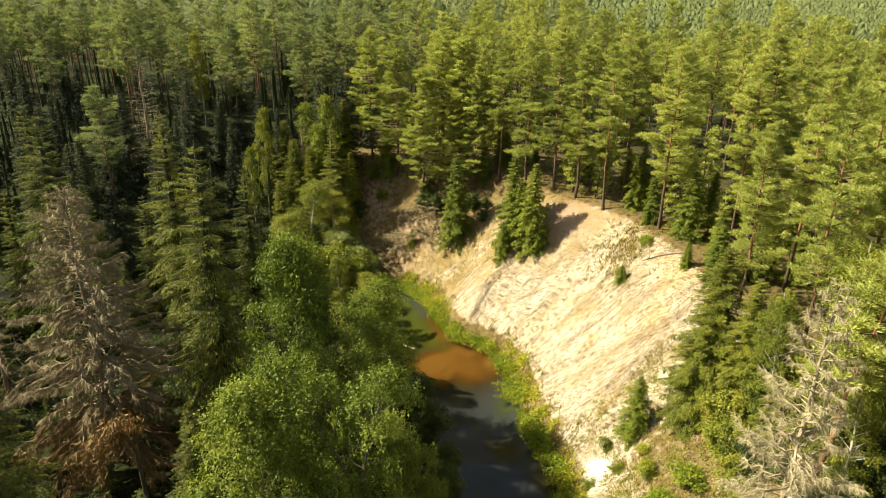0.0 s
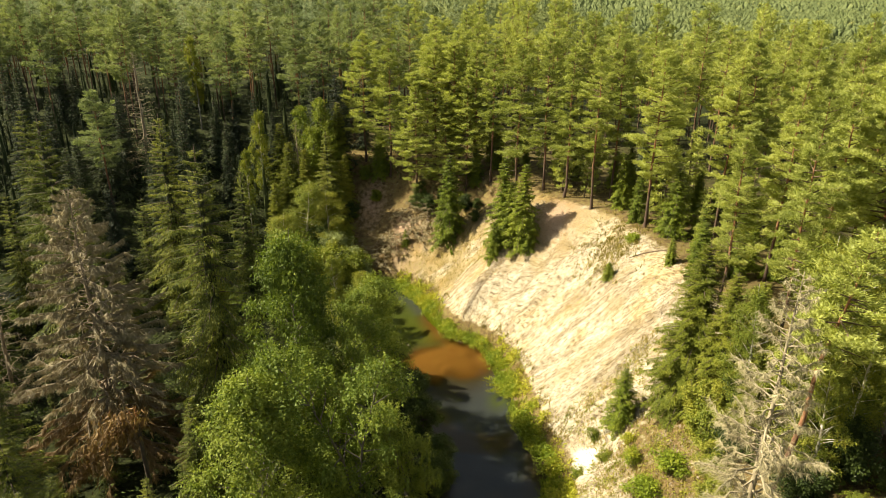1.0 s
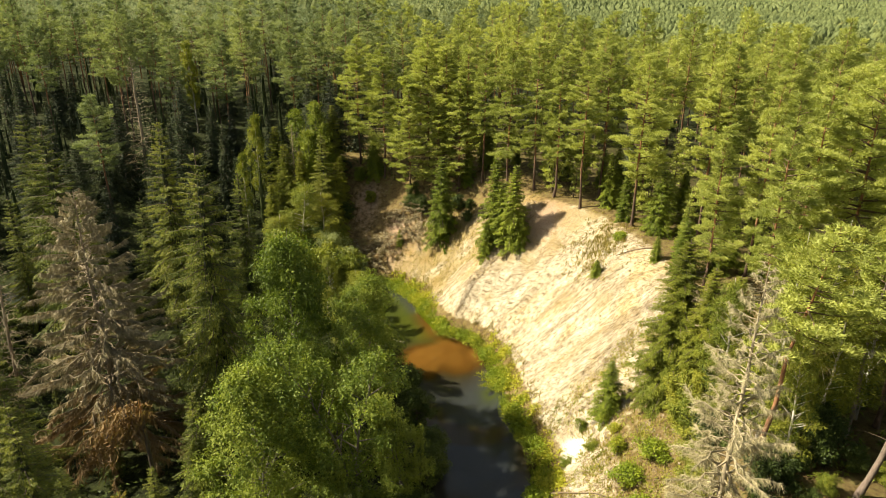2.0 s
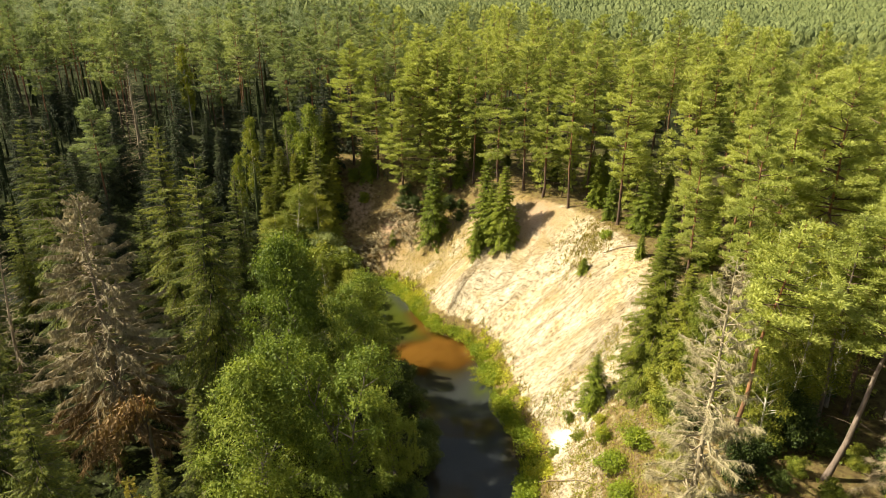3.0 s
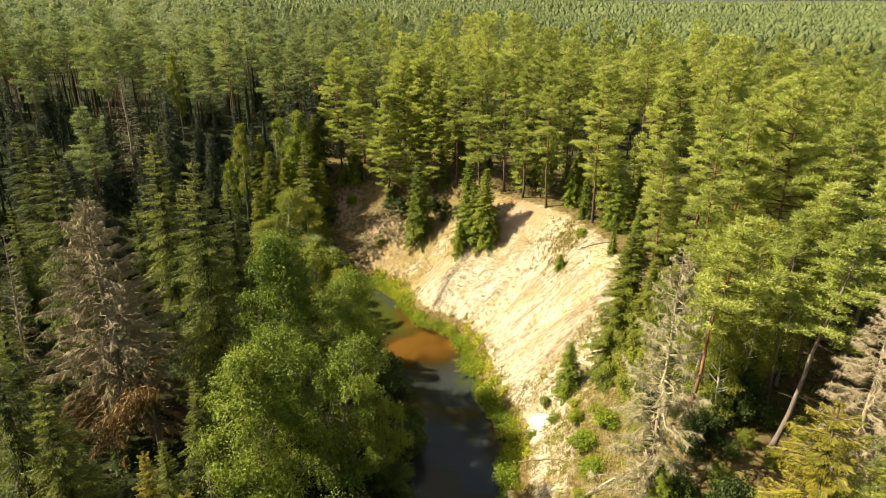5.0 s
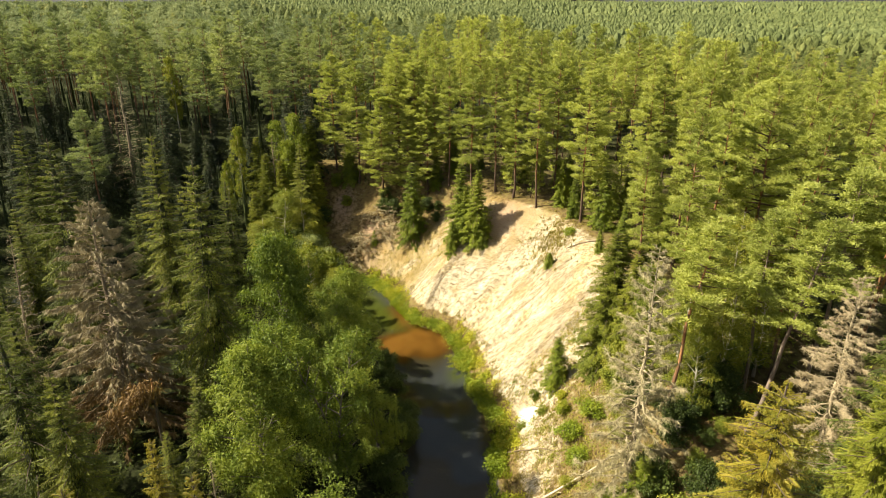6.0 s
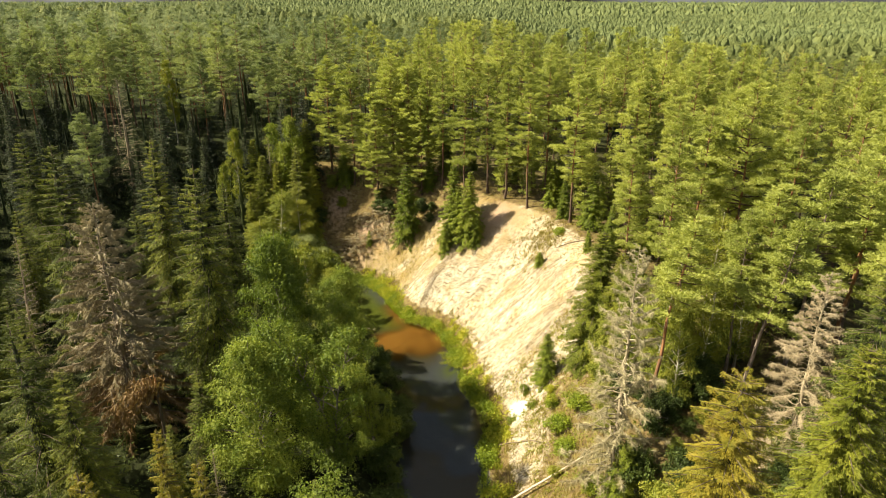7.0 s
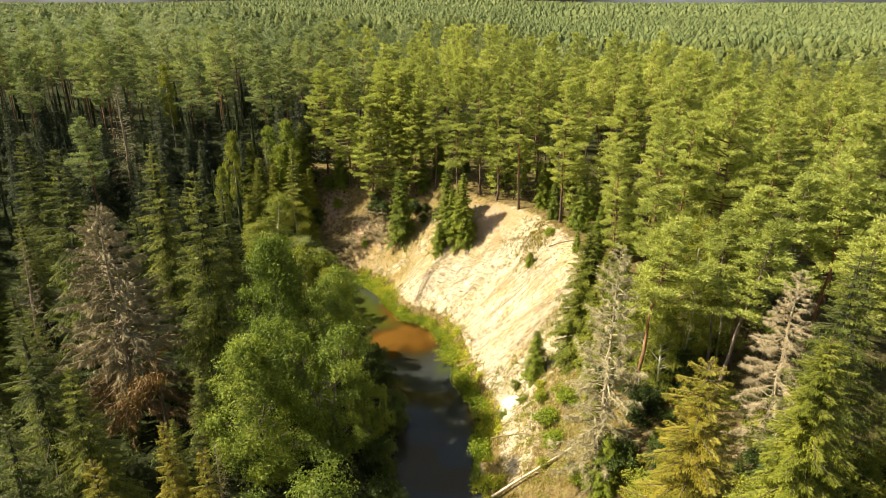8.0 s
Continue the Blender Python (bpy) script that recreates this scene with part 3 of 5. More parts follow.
def tree(name, meshes, label, category, group, parts=("trunk", "crown")):
    """A tree as one thing with its parts, out of view until it is copied to its place."""
    ob = tagged(new(name), label, category, group)
    for k, me in enumerate(meshes):
        part(parts[k] if k < len(parts) else "bough", me, ob)
    return ob


PLANTED = []


def plant(kind, x, y, height, model, turn=None, fat=1.0, sink=0.15, tilt=(0, 0)):
    """Stand a tree (its thing, or its first copy) on the ground, scaled to a height."""
    z = float(ground_z(x, y)) - sink
    k = height / model
    turn = random.uniform(0, 360) if turn is None else turn
    m = pose(x, y, z, tilt[0], tilt[1], turn) @ Matrix.Diagonal((k * fat, k * fat, k, 1))
    PLANTED.append((x, y))
    ob = kind["thing"]
    if kind.get("used"):
        return copy_thing(ob, m @ Matrix.Diagonal((*(1 / v for v in ob.scale), 1)))
    kind["used"] = True
    ob.matrix_basis = m
    return ob

# ---- ground and river ----
def steps(lo, hi, fine, start, end, grow):
    mid = list(np.arange(lo, hi + 0.01, fine))
    a, v, w = [], lo, fine
    while v > start:
        w *= grow
        v -= w
        a.append(v)
    b, v, w = [], hi, fine
    while v < end:
        w *= grow
        v += w
        b.append(v)
    return np.array(a[::-1] + mid + b)


def sheet(xs, ys):
    gx, gy = np.meshgrid(xs, ys)
    nx, ny = len(xs), len(ys)
    k = np.arange(nx * ny).reshape(ny, nx)
    f = np.stack([k[:-1, :-1], k[:-1, 1:], k[1:, 1:], k[1:, :-1]], -1).reshape(-1, 4)
    return gx.ravel(), gy.ravel(), f


def lay_ground():
    gx, gy, f = sheet(steps(-24, 46, 0.42, -3600, 3600, 1.11), steps(30, 126, 0.46, -900, 4200, 1.10))
    gz = ground_z(gx, gy)
    me = mesh_of("ground", np.column_stack([gx, gy, gz]), f, [GROUND], smooth=True)
    d, s = bank(gx, gy)
    open_bank = sm(gy, 30, 46) * (1 - sm(gy + gx * 0.5, 104, 116)) * sm(gx, -10, -5)
    sand = sm(d, 1.8, 3.6) * (1 - sm(d, 19, 23)) * open_bank
    sand = sand * (1 - 0.62 * sm(-gy, -60, -50) * sm(d, 4.5, 9)) + 0.62 * np.exp(-((gx + 12) / 4.5) ** 2 - ((gy - 117) / 7) ** 2)
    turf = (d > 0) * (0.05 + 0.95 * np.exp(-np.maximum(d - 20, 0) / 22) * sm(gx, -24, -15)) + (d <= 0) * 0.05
    wet = (d < 0.25) & (d > -RIVER - 0.2)
    lump = rough(gx / 2.6, gy / 2.6) - 0.5
    # The last noise term mottles the bed, standing for mirrored clouds.
    bed = np.clip(1.2 * np.exp(-((gx - 2.6 + 0.25 * (gy - 77) + 1.5 * lump) / 5.6) ** 2 - ((gy - 77.5 + 2 * lump) / 4.2) ** 2) + 0.3 * np.exp(-((gx - 1) / 6) ** 2 - ((gy - 84) / 9) ** 2) + 0.3 * sm(rough(gx / 4.3 + 2, gy / 4.3), 0.5, 0.8), 0, 1)
    # Brown patch right of the slope spruces, then the gully's bare soil.
    brown_tint = 0.85 * np.exp(-((gx - 19.5) / 3.2) ** 2 - ((gy - 93) / 3.2) ** 2) + 0.95 * np.clip(1.3 * np.exp(-((gx + 10) / 8.5) ** 2 - ((gy - 115) / 9) ** 2), 0, 1)
    slip = 0.9 * sm(2.2 - np.hypot(gx - 16.2, (gy - 52.8) * 0.8) + 0.8 * lump, 0, 0.9)
    hay = np.clip(sm(gy + 0.35 * gx, 92, 97) * (0.35 + 0.65 * sm(rough(gx / 2.2, gy / 2.2), 0.35, 0.6)) + 0.4 * sm(rough(gx / 3.3 + 5, gy / 2.4), 0.66, 0.85) * sm(d, 2, 6), 0, 0.9)
    weed = np.exp(-((gx - 9.2) / 1.5) ** 2 - ((gy - 68.5) / 2.2) ** 2) * sm(rough(gx / 0.9, gy / 0.9), 0.3, 0.6) + 0.9 * sm(gy + 0.5 * lump, 80.5, 86) * sm(-d, 0, 2.5)
    for name, value in (("hay", hay), ("weed", weed), ("slip", slip), ("brown_tint", brown_tint), ("sand", sand), ("turf", turf), ("wet", wet), ("bed", bed)):
        me.attributes.new(name, "FLOAT", "POINT").data.foreach_set("value", np.asarray(value, np.float32))
    turned = s + 0.5 * rough(gx / 2.1, gy / 2.1) + 1.6 * rough(gx / 6.3, gy / 6.3)
    downhill = np.column_stack([turned + 0.22 * d, d, np.zeros(len(d))]).astype(np.float32)
    me.attributes.new("downhill", "FLOAT_VECTOR", "POINT").data.foreach_set("vector", downhill.ravel())
    tagged(new("ground", me), "sandy river valley floor, steep pale bank and mossy forest ground", "ground", kind="structure")


def lay_water():
    gx, gy, f = sheet(steps(-60, 30, 0.9, -520, 40, 1.12), steps(10, 118, 0.9, -420, 230, 1.12))
    d, _ = bank(gx, gy)
    inside = ((d > -RIVER - 1.6) & (d < 1.2))[f].any(1)
    used, f = np.unique(f[inside], return_inverse=True)
    me = mesh_of("river", np.column_stack([gx[used], gy[used], np.zeros(len(used))]), f.reshape(-1, 4), [WATER], smooth=True)
    tagged(new("river", me), "dark, clear brown river with an orange sandy shoal", "river", kind="structure")


lay_ground()
lay_water()

# ---- the kinds of tree ----


def kinds(name, label, category, group, model, meshes, parts=("trunk", "crown")):
    """Several individuals of one kind of tree; each is planted at least once."""
    return [{"thing": tree(name, m, label, category, group, parts), "model": model} for m in meshes]


PINES = kinds("pine_tree", "tall Scots pine with orange upper trunk on the sandy bank top", "pine tree", "pines on the bank top", 24.0,
              [pine(11, foot=0.3, radius=4.6, fine=1.6), pine(12, radius=5.0, foot=0.25, fine=1.6), pine(13, radius=4.2, foot=0.36, fine=1.6), pine(14, radius=4.5, foot=0.24, fine=1.6)])
BIG_PINES = kinds("pine_tree", "broad-crowned Scots pine standing at the bank edge", "pine tree", "pines on the bank top", 24.0,
                  [pine(15, radius=6.4, foot=0.28, limbs=42, fine=1.6), pine(16, radius=5.8, foot=0.24, limbs=42, fine=1.6)])
WOOD_PINES = kinds("pine_tree", "tall slender Scots pine in the dense forest", "pine tree", "pines of the forest", 24.0,
                   [pine(s, foot=f, radius=q, fine=1.0, limbs=36) for s, f, q in ((21, 0.34, 4.5), (22, 0.42, 4.1), (23, 0.3, 4.9), (24, 0.38, 4.0), (25, 0.34, 5.2))])
BACK_PINES = kinds("pine_tree", "tall slender Scots pine deep in the forest", "pine tree", "pines of the forest", 24.0,
                   [pine(s, foot=f, radius=q, fine=0.6, limbs=36) for s, f, q in ((26, 0.38, 4.8), (27, 0.45, 4.3), (28, 0.34, 5.2))])
# Blue-green needles here carry the haze beyond the valley in their colour.
WEST_PINES = kinds("pine_tree", "tall Scots pine behind the shaded valley, tinted grey-green for haze", "pine tree", "pines of the forest", 24.0,
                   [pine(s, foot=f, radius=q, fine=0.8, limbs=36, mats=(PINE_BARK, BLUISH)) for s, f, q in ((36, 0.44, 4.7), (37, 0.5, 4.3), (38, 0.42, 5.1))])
HIGH_PINES = kinds("pine_tree", "tall Scots pine with a long bare orange trunk", "pine tree", "pines on the bank top", 24.0,
                   [pine(17, radius=4.0, foot=0.56, limbs=38, fine=1.2), pine(18, radius=4.0, foot=0.5, limbs=38, fine=1.2, mats=(GREY_BARK, PINE))])
SPRUCES = kinds("spruce_tree", "tall dark-green Norway spruce with drooping boughs on the low bank", "spruce tree", "spruces of the low bank", 30.0,
                [spruce(31, radius=7.0, shape=0.78, fine=1.3), spruce(32, radius=7.4, gappy=0.4, shape=0.76, fine=1.3), spruce(33, radius=6.0, gappy=0.12, shape=0.78, fine=1.3)])
WOOD_SPRUCES = kinds("spruce_tree", "Norway spruce in the shaded forest, needles darkened for the shade", "spruce tree", "spruces of the forest", 26.0,
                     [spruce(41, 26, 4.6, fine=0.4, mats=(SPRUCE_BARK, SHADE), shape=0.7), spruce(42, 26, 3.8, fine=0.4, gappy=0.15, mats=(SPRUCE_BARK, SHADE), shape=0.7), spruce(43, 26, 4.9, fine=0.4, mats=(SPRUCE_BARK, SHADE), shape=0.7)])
YOUNG_SPRUCES = kinds("young_spruce", "bright green young spruce growing on the sandy slope", "spruce tree", "young spruces on the slope", 10.0,
                      [spruce(51, 10, 1.9, 0.0, 1.5, (SPRUCE_BARK, YOUNG), shape=0.6, tier=0.29), spruce(52, 10, 2.1, 0.0, 1.5, (SPRUCE_BARK, YOUNG), shape=0.68, tier=0.29)])
YELLOW_SPRUCES = kinds("yellowing_spruce", "spruce with yellowing needles at the top", "spruce tree", "yellowing spruces", 18.0,
                       [spruce(61, 18, 3.6, 0.06, 2.0, (SPRUCE_BARK, YELLOW), gappy=0.25, shape=0.7)])
BROWN_DEAD = kinds("dead_spruce", "dead brown spruce covered with dry twigs", "dead tree", "dead spruces", 28.0,
                   [dead_spruce(71, 28, 6.4, 0.1, (DEAD_BARK, DRY), 9.5, 1.1, 0.03, rust=0.28, dense=10.0, wild=0.34, sag=0.72)])
PALE_DEAD = kinds("dead_spruce", "bleached dead spruce with bare lichen-grey branches", "dead tree", "dead spruces", 24.0,
                  [dead_spruce(72, 24, 4.6, 0.06, (PALE_BARK, PALE), 7.0, 0.65, 0.02, thick=1.45, single=True), dead_spruce(73, 24, 4.4, 0.05, (PALE_BARK, BROWNISH), 9.0, 0.9, 0.018, thick=1.2, single=True, wild=0.95, sag=0.75)])
SNAGS = kinds("dead_snag", "thin bare grey snag leaning among the trees", "dead tree", "dead snags", 20.0,
              [dead_spruce(74, 20, 2.0, 0.15, (DEAD_BARK, DRY), 0.35, 0.3, 0.02)])
ALDERS = kinds("alder_tree", "full green alder tree leaning over the river", "alder tree", "alders by the river", 20.0,
               [leafy(81, 20, 4.8, 0.04, 1.9, lobes=84), leafy(82, 20, 4.0, 0.04, 1.9, lobes=78, stems=2), leafy(83, 20, 4.4, 0.03, 1.9, lobes=60, stems=2)])
BIRCHES = kinds("birch_tree", "yellow-green birch tree with a pale trunk", "birch tree", "birches", 20.0,
                [leafy(91, 20, 3.0, 0.15, 1.8, (BIRCH_BARK, BIRCH), 46, 0.22), leafy(92, 20, 2.3, 0.3, 0.9, (BIRCH_BARK, BIRCH), 40, 0.26)])
ASPENS = kinds("aspen_tree", "tall narrow green aspen at the forest edge", "aspen tree", "aspens", 26.0,
               [leafy(95, 26, 2.4, 0.12, 0.8, (ALDER_BARK, YOUNG), 54, 0.26)])

# ---- trees that stand out, one by one: east, north, height ----
EDGE_PINES = [(30.1, 82.2, 24.3), (28.7, 95.8, 25), (24.6, 91.5, 24), (21.3, 96.6, 23.5), (18.6, 100.5, 24.5), (14.5, 104.5, 24.5), (10.5, 110.5, 25),
              (7.6, 113.5, 24), (3.4, 116, 25), (33.5, 90, 24), (37.7, 62.9, 24), (38.9, 55.8, 24), (46.5, 63, 25), (50.7, 66.3, 26), (47.1, 51, 25),
              (57.7, 50.9, 26), (37.9, 77.5, 24), (31.8, 60.5, 20),
              (40.1, 77.1, 26), (46.4, 76.7, 26), (33.6, 50.9, 25), (53, 45, 25)]
WIDE_PINES = [(0.6, 119, 26), (-8.4, 120.6, 26), (44.2, 55.4, 27), (-13.5, 124.5, 25), (5, 119.5, 25)]
for k, (x, y, h) in enumerate(EDGE_PINES):
    kind = PINES[k % 4]
    plant(kind, x, y, h, kind["model"], fat=random.uniform(0.92, 1.15))
for k, (x, y, h) in enumerate(WIDE_PINES):
    kind = BIG_PINES[k % 2]
    plant(kind, x, y, h, kind["model"])
plant(HIGH_PINES[0], 26.3, 35.8, 23, 24.0, turn=0, tilt=(0, 8), fat=1.3)
plant(HIGH_PINES[1], 33.2, 32.6, 22, 24.0, turn=0, tilt=(0, 10), fat=1.35)
for k, (x, y, h) in enumerate([(39.8, 40.5, 22), (43.3, 39.8, 24), (46.8, 38.3, 25), (36, 39, 20), (46, 31.5, 22), (51, 36.5, 24), (52.5, 29, 23)]):
    plant(HIGH_PINES[k % 2], x, y, h, 24.0, fat=1.25)
LOW_PINES = kinds("pine_tree", "Scots pine with boughs hanging low over the gully", "pine tree", "pines on the bank top", 24.0,
                  [pine(20, radius=5.6, foot=0.12, limbs=42, fine=1.5)])
for x, y, h in [(-3.2, 115.3, 24), (2.2, 113.2, 19), (6.2, 112, 21)]:
    plant(LOW_PINES[0], x, y, h, 24.0)
GREY_PINES = kinds("pine_tree", "blue-green Scots pine rising above the shaded valley", "pine tree", "pines of the forest", 24.0,
                   [pine(19, radius=4.8, foot=0.42, fine=1.0, mats=(PINE_BARK, BLUISH))])
plant(GREY_PINES[0], -62.9, 118.2, 25, 24.0, fat=1.15)
for x, y, h in [(-46, 146, 27), (-30, 143, 26), (-72, 150, 27), (-24, 141, 26), (-88, 148, 26)]:
    plant(GREY_PINES[0], x, y, h, 24.0)

LEFT_SPRUCES = [(-23.3, 59.2, 33.5, 0), (-38.7, 88, 31.5, 2), (-47.5, 74.6, 33.5, 1), (-29, 91, 23, 2), (-45, 92, 20, 2), (-53, 90, 22, 0), (-60, 84, 21, 2), (-63, 78, 22, 0), (-69, 83, 22, 2), (-67, 76, 24, 1), (-32.4, 33.1, 26, 1),
                (-28.3, 31.9, 22, 0), (-37, 42, 23, 0), (-27, 20, 25, 1), (-35, 24, 26, 0), (-22, 14, 22, 2),
                (-19.8, 114.5, 19, 2), (-68.9, 106, 28, 0), (35.1, 19.3, 24, 0), (30.7, 14.7, 20, 2), (40, 24, 22, 1), (46, 21, 23, 0)]
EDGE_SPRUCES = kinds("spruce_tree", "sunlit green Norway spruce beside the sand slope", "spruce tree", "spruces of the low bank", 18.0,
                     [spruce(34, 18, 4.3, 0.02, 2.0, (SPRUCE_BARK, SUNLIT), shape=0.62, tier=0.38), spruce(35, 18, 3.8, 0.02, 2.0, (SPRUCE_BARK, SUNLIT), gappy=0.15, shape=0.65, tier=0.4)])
for x, y, h, k in LEFT_SPRUCES:
    kind = EDGE_SPRUCES[k % 2] if x > 30 and h < 21 else SPRUCES[k]
    plant(kind, x, y, h, kind["model"], fat=1.0 if h > 19 else 1.3)
for x, y, h, k in [(25.7, 51.8, 17, 0), (27, 48.3, 14, 1), (27, 55, 12, 1), (27.6, 43.5, 8, 0), (28.6, 46.5, 12, 1)]:
    plant(EDGE_SPRUCES[k], x, y, h, 18.0, fat=1.2)
SLOPE_SPRUCES = [(2.9, 105.2, 15, 0), (11.6, 96.2, 13.5, 0), (14.2, 92.6, 13, 1), (12.6, 94.8, 9, 1), (9.9, 93.2, 6, 1), (15.3, 91.1, 5.5, 1), (23.8, 75.8, 2.3, 1),
                 (20.6, 54.6, 6.8, 1), (-5, 108.4, 3.2, 1), (31.5, 66, 7, 0), (33, 79.5, 9.5, 1), (21.9, 28.6, 7, 1),
                 (30, 71, 3.5, 0), (8, 112.5, 7, 0), (-10.5, 122, 9, 1)]
for x, y, h, k in SLOPE_SPRUCES:
    kind = YOUNG_SPRUCES[k]
    plant(kind, x, y, h, kind["model"], fat=1.3 if h > 12 else 1.6 if h > 3 else 2.6)
YELLOWS = [(-18.8, 26.5, 19.3), (-13.3, 19.5, 22), (-18.4, 14.3, 25.5)]
for x, y, h in YELLOWS:
    plant(YELLOW_SPRUCES[0], x, y, h, 18.0, fat=0.75)
TALL_YELLOW = kinds("yellowing_spruce", "tall spruce with yellow-green needles and orange tips on the river bank", "spruce tree", "yellowing spruces", 29.0,
                    [spruce(62, 29, 4.6, 0.3, 2.6, (SPRUCE_BARK, YELLOW), shape=0.5, tier=0.55)])
plant(TALL_YELLOW[0], 19.0, 9.0, 29.1, 29.0)
plant(BROWN_DEAD[0], -33.4, 54, 30.2, 28.0, fat=1.3)
plant(PALE_DEAD[0], 21.7, 31.2, 26, 24.0)
plant(PALE_DEAD[1], 36.5, 27.2, 19, 24.0, fat=1.25)
plant(SNAGS[0], -59.1, 128, 28, 20.0, fat=1.5)
plant(SNAGS[0], -47, 58, 25, 20.0, tilt=(0, -4))
plant(SNAGS[0], -17, 33, 12, 20.0)
plant(SNAGS[0], -26, 118, 20, 20.0)
BANK_ALDERS = [(-13.4, 53.5, 28.5, 0), (-6.6, 63, 20, 1), (-14, 40.4, 21, 0), (-6.8, 43.5, 21.8, 2), (-2.4, 46, 14, 1), (-8.6, 19.6, 18.3, 2),
               (-9.5, 50.5, 19, 2), (-10, 70, 11, 1)]
for x, y, h, k in BANK_ALDERS:
    plant(ALDERS[k], x, y, h, 20.0, fat=0.72 if h > 26 else 1.0)
for x, y, h, k in [(31.5, 43.5, 17.5, 0), (-34.3, 122.7, 24, 1), (-56.2, 152.7, 24, 1), (-35.9, 117, 19, 1), (28.8, 39.5, 16, 0), (36.5, 46, 17, 0), (33.5, 39, 15, 0), (38.5, 41.5, 16, 0), (41.8, 46, 17, 0), (29.5, 36.6, 12, 0), (27.5, 44.5, 14, 0), (-14.5, 80, 9, 0), (-16, 92, 10, 0), (-11, 87, 10, 0)]:
    plant(BIRCHES[k], x, y, h, 20.0, fat=0.6 if k == 1 else 1.0)
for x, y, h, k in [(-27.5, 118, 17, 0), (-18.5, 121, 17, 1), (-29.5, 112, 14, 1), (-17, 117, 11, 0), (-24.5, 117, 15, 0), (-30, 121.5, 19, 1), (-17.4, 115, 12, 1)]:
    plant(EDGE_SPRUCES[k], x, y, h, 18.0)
for x, y, h, k in [(-19, 124, 20, 2)]:
    plant(WOOD_SPRUCES[k], x, y, h, 26.0)
for x, y, h in [(-23.6, 110.5, 16), (-19.5, 109.5, 14), (-27, 106.5, 13)]:
    plant(BIRCHES[0], x, y, h, 20.0, fat=1.5)
for x, y, h in [(-21.6, 120, 22.5), (-25.6, 121.5, 22), (-23, 118.5, 19), (-19.8, 118.8, 18)]:
    plant(ASPENS[0], x, y, h, 26.0)

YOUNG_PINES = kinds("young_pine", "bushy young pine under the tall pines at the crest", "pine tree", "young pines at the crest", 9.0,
                    [pine(29, 9.0, 2.2, 0.06, 0.5, limbs=26), pine(30, 9.0, 1.9, 0.1, 0.5, limbs=26)])
rng = np.random.default_rng(23)
for _ in range(900):
    x, y = float(rng.uniform(-8, 48)), float(rng.uniform(48, 132))
    d = float(bank(x, y)[0])
    if 22.5 < d < 42 and not any((x - a) ** 2 + (y - b) ** 2 < 6.5 for a, b in PLANTED):
        if rng.random() < 0.3:
            plant(YOUNG_SPRUCES[int(rng.integers(2))], x, y, float(rng.uniform(3, 9)), 10.0, fat=1.3)
        elif rng.random() < 0.55:
            plant(YOUNG_PINES[int(rng.integers(2))], x, y, float(rng.uniform(4, 11)), 9.0)

# ---- the forest: singly where the camera passes nearest, as one wood beyond ----
def free(x, y, gap):
    return all((x - a) ** 2 + (y - b) ** 2 > gap * gap for a, b in PLANTED[-4000:])


def scatter(x0, x1, y0, y1, gap, rng):
    gx, gy = np.meshgrid(np.arange(x0, x1, gap), np.arange(y0, y1, gap))
    gx, gy = gx + rng.uniform(-0.48, 0.48, gx.shape) * gap, gy + rng.uniform(-0.48, 0.48, gy.shape) * gap
    return gx.ravel(), gy.ravel()


rng = np.random.default_rng(5)
fx, fy = scatter(-215, 150, -14, 190, 7.2, rng)
fd, fs = bank(fx, fy)
fz = ground_z(fx, fy)
order = np.argsort(np.hypot(fx, fy + 10))
count = {"pine": 0, "spruce": 0}
WOOD = []
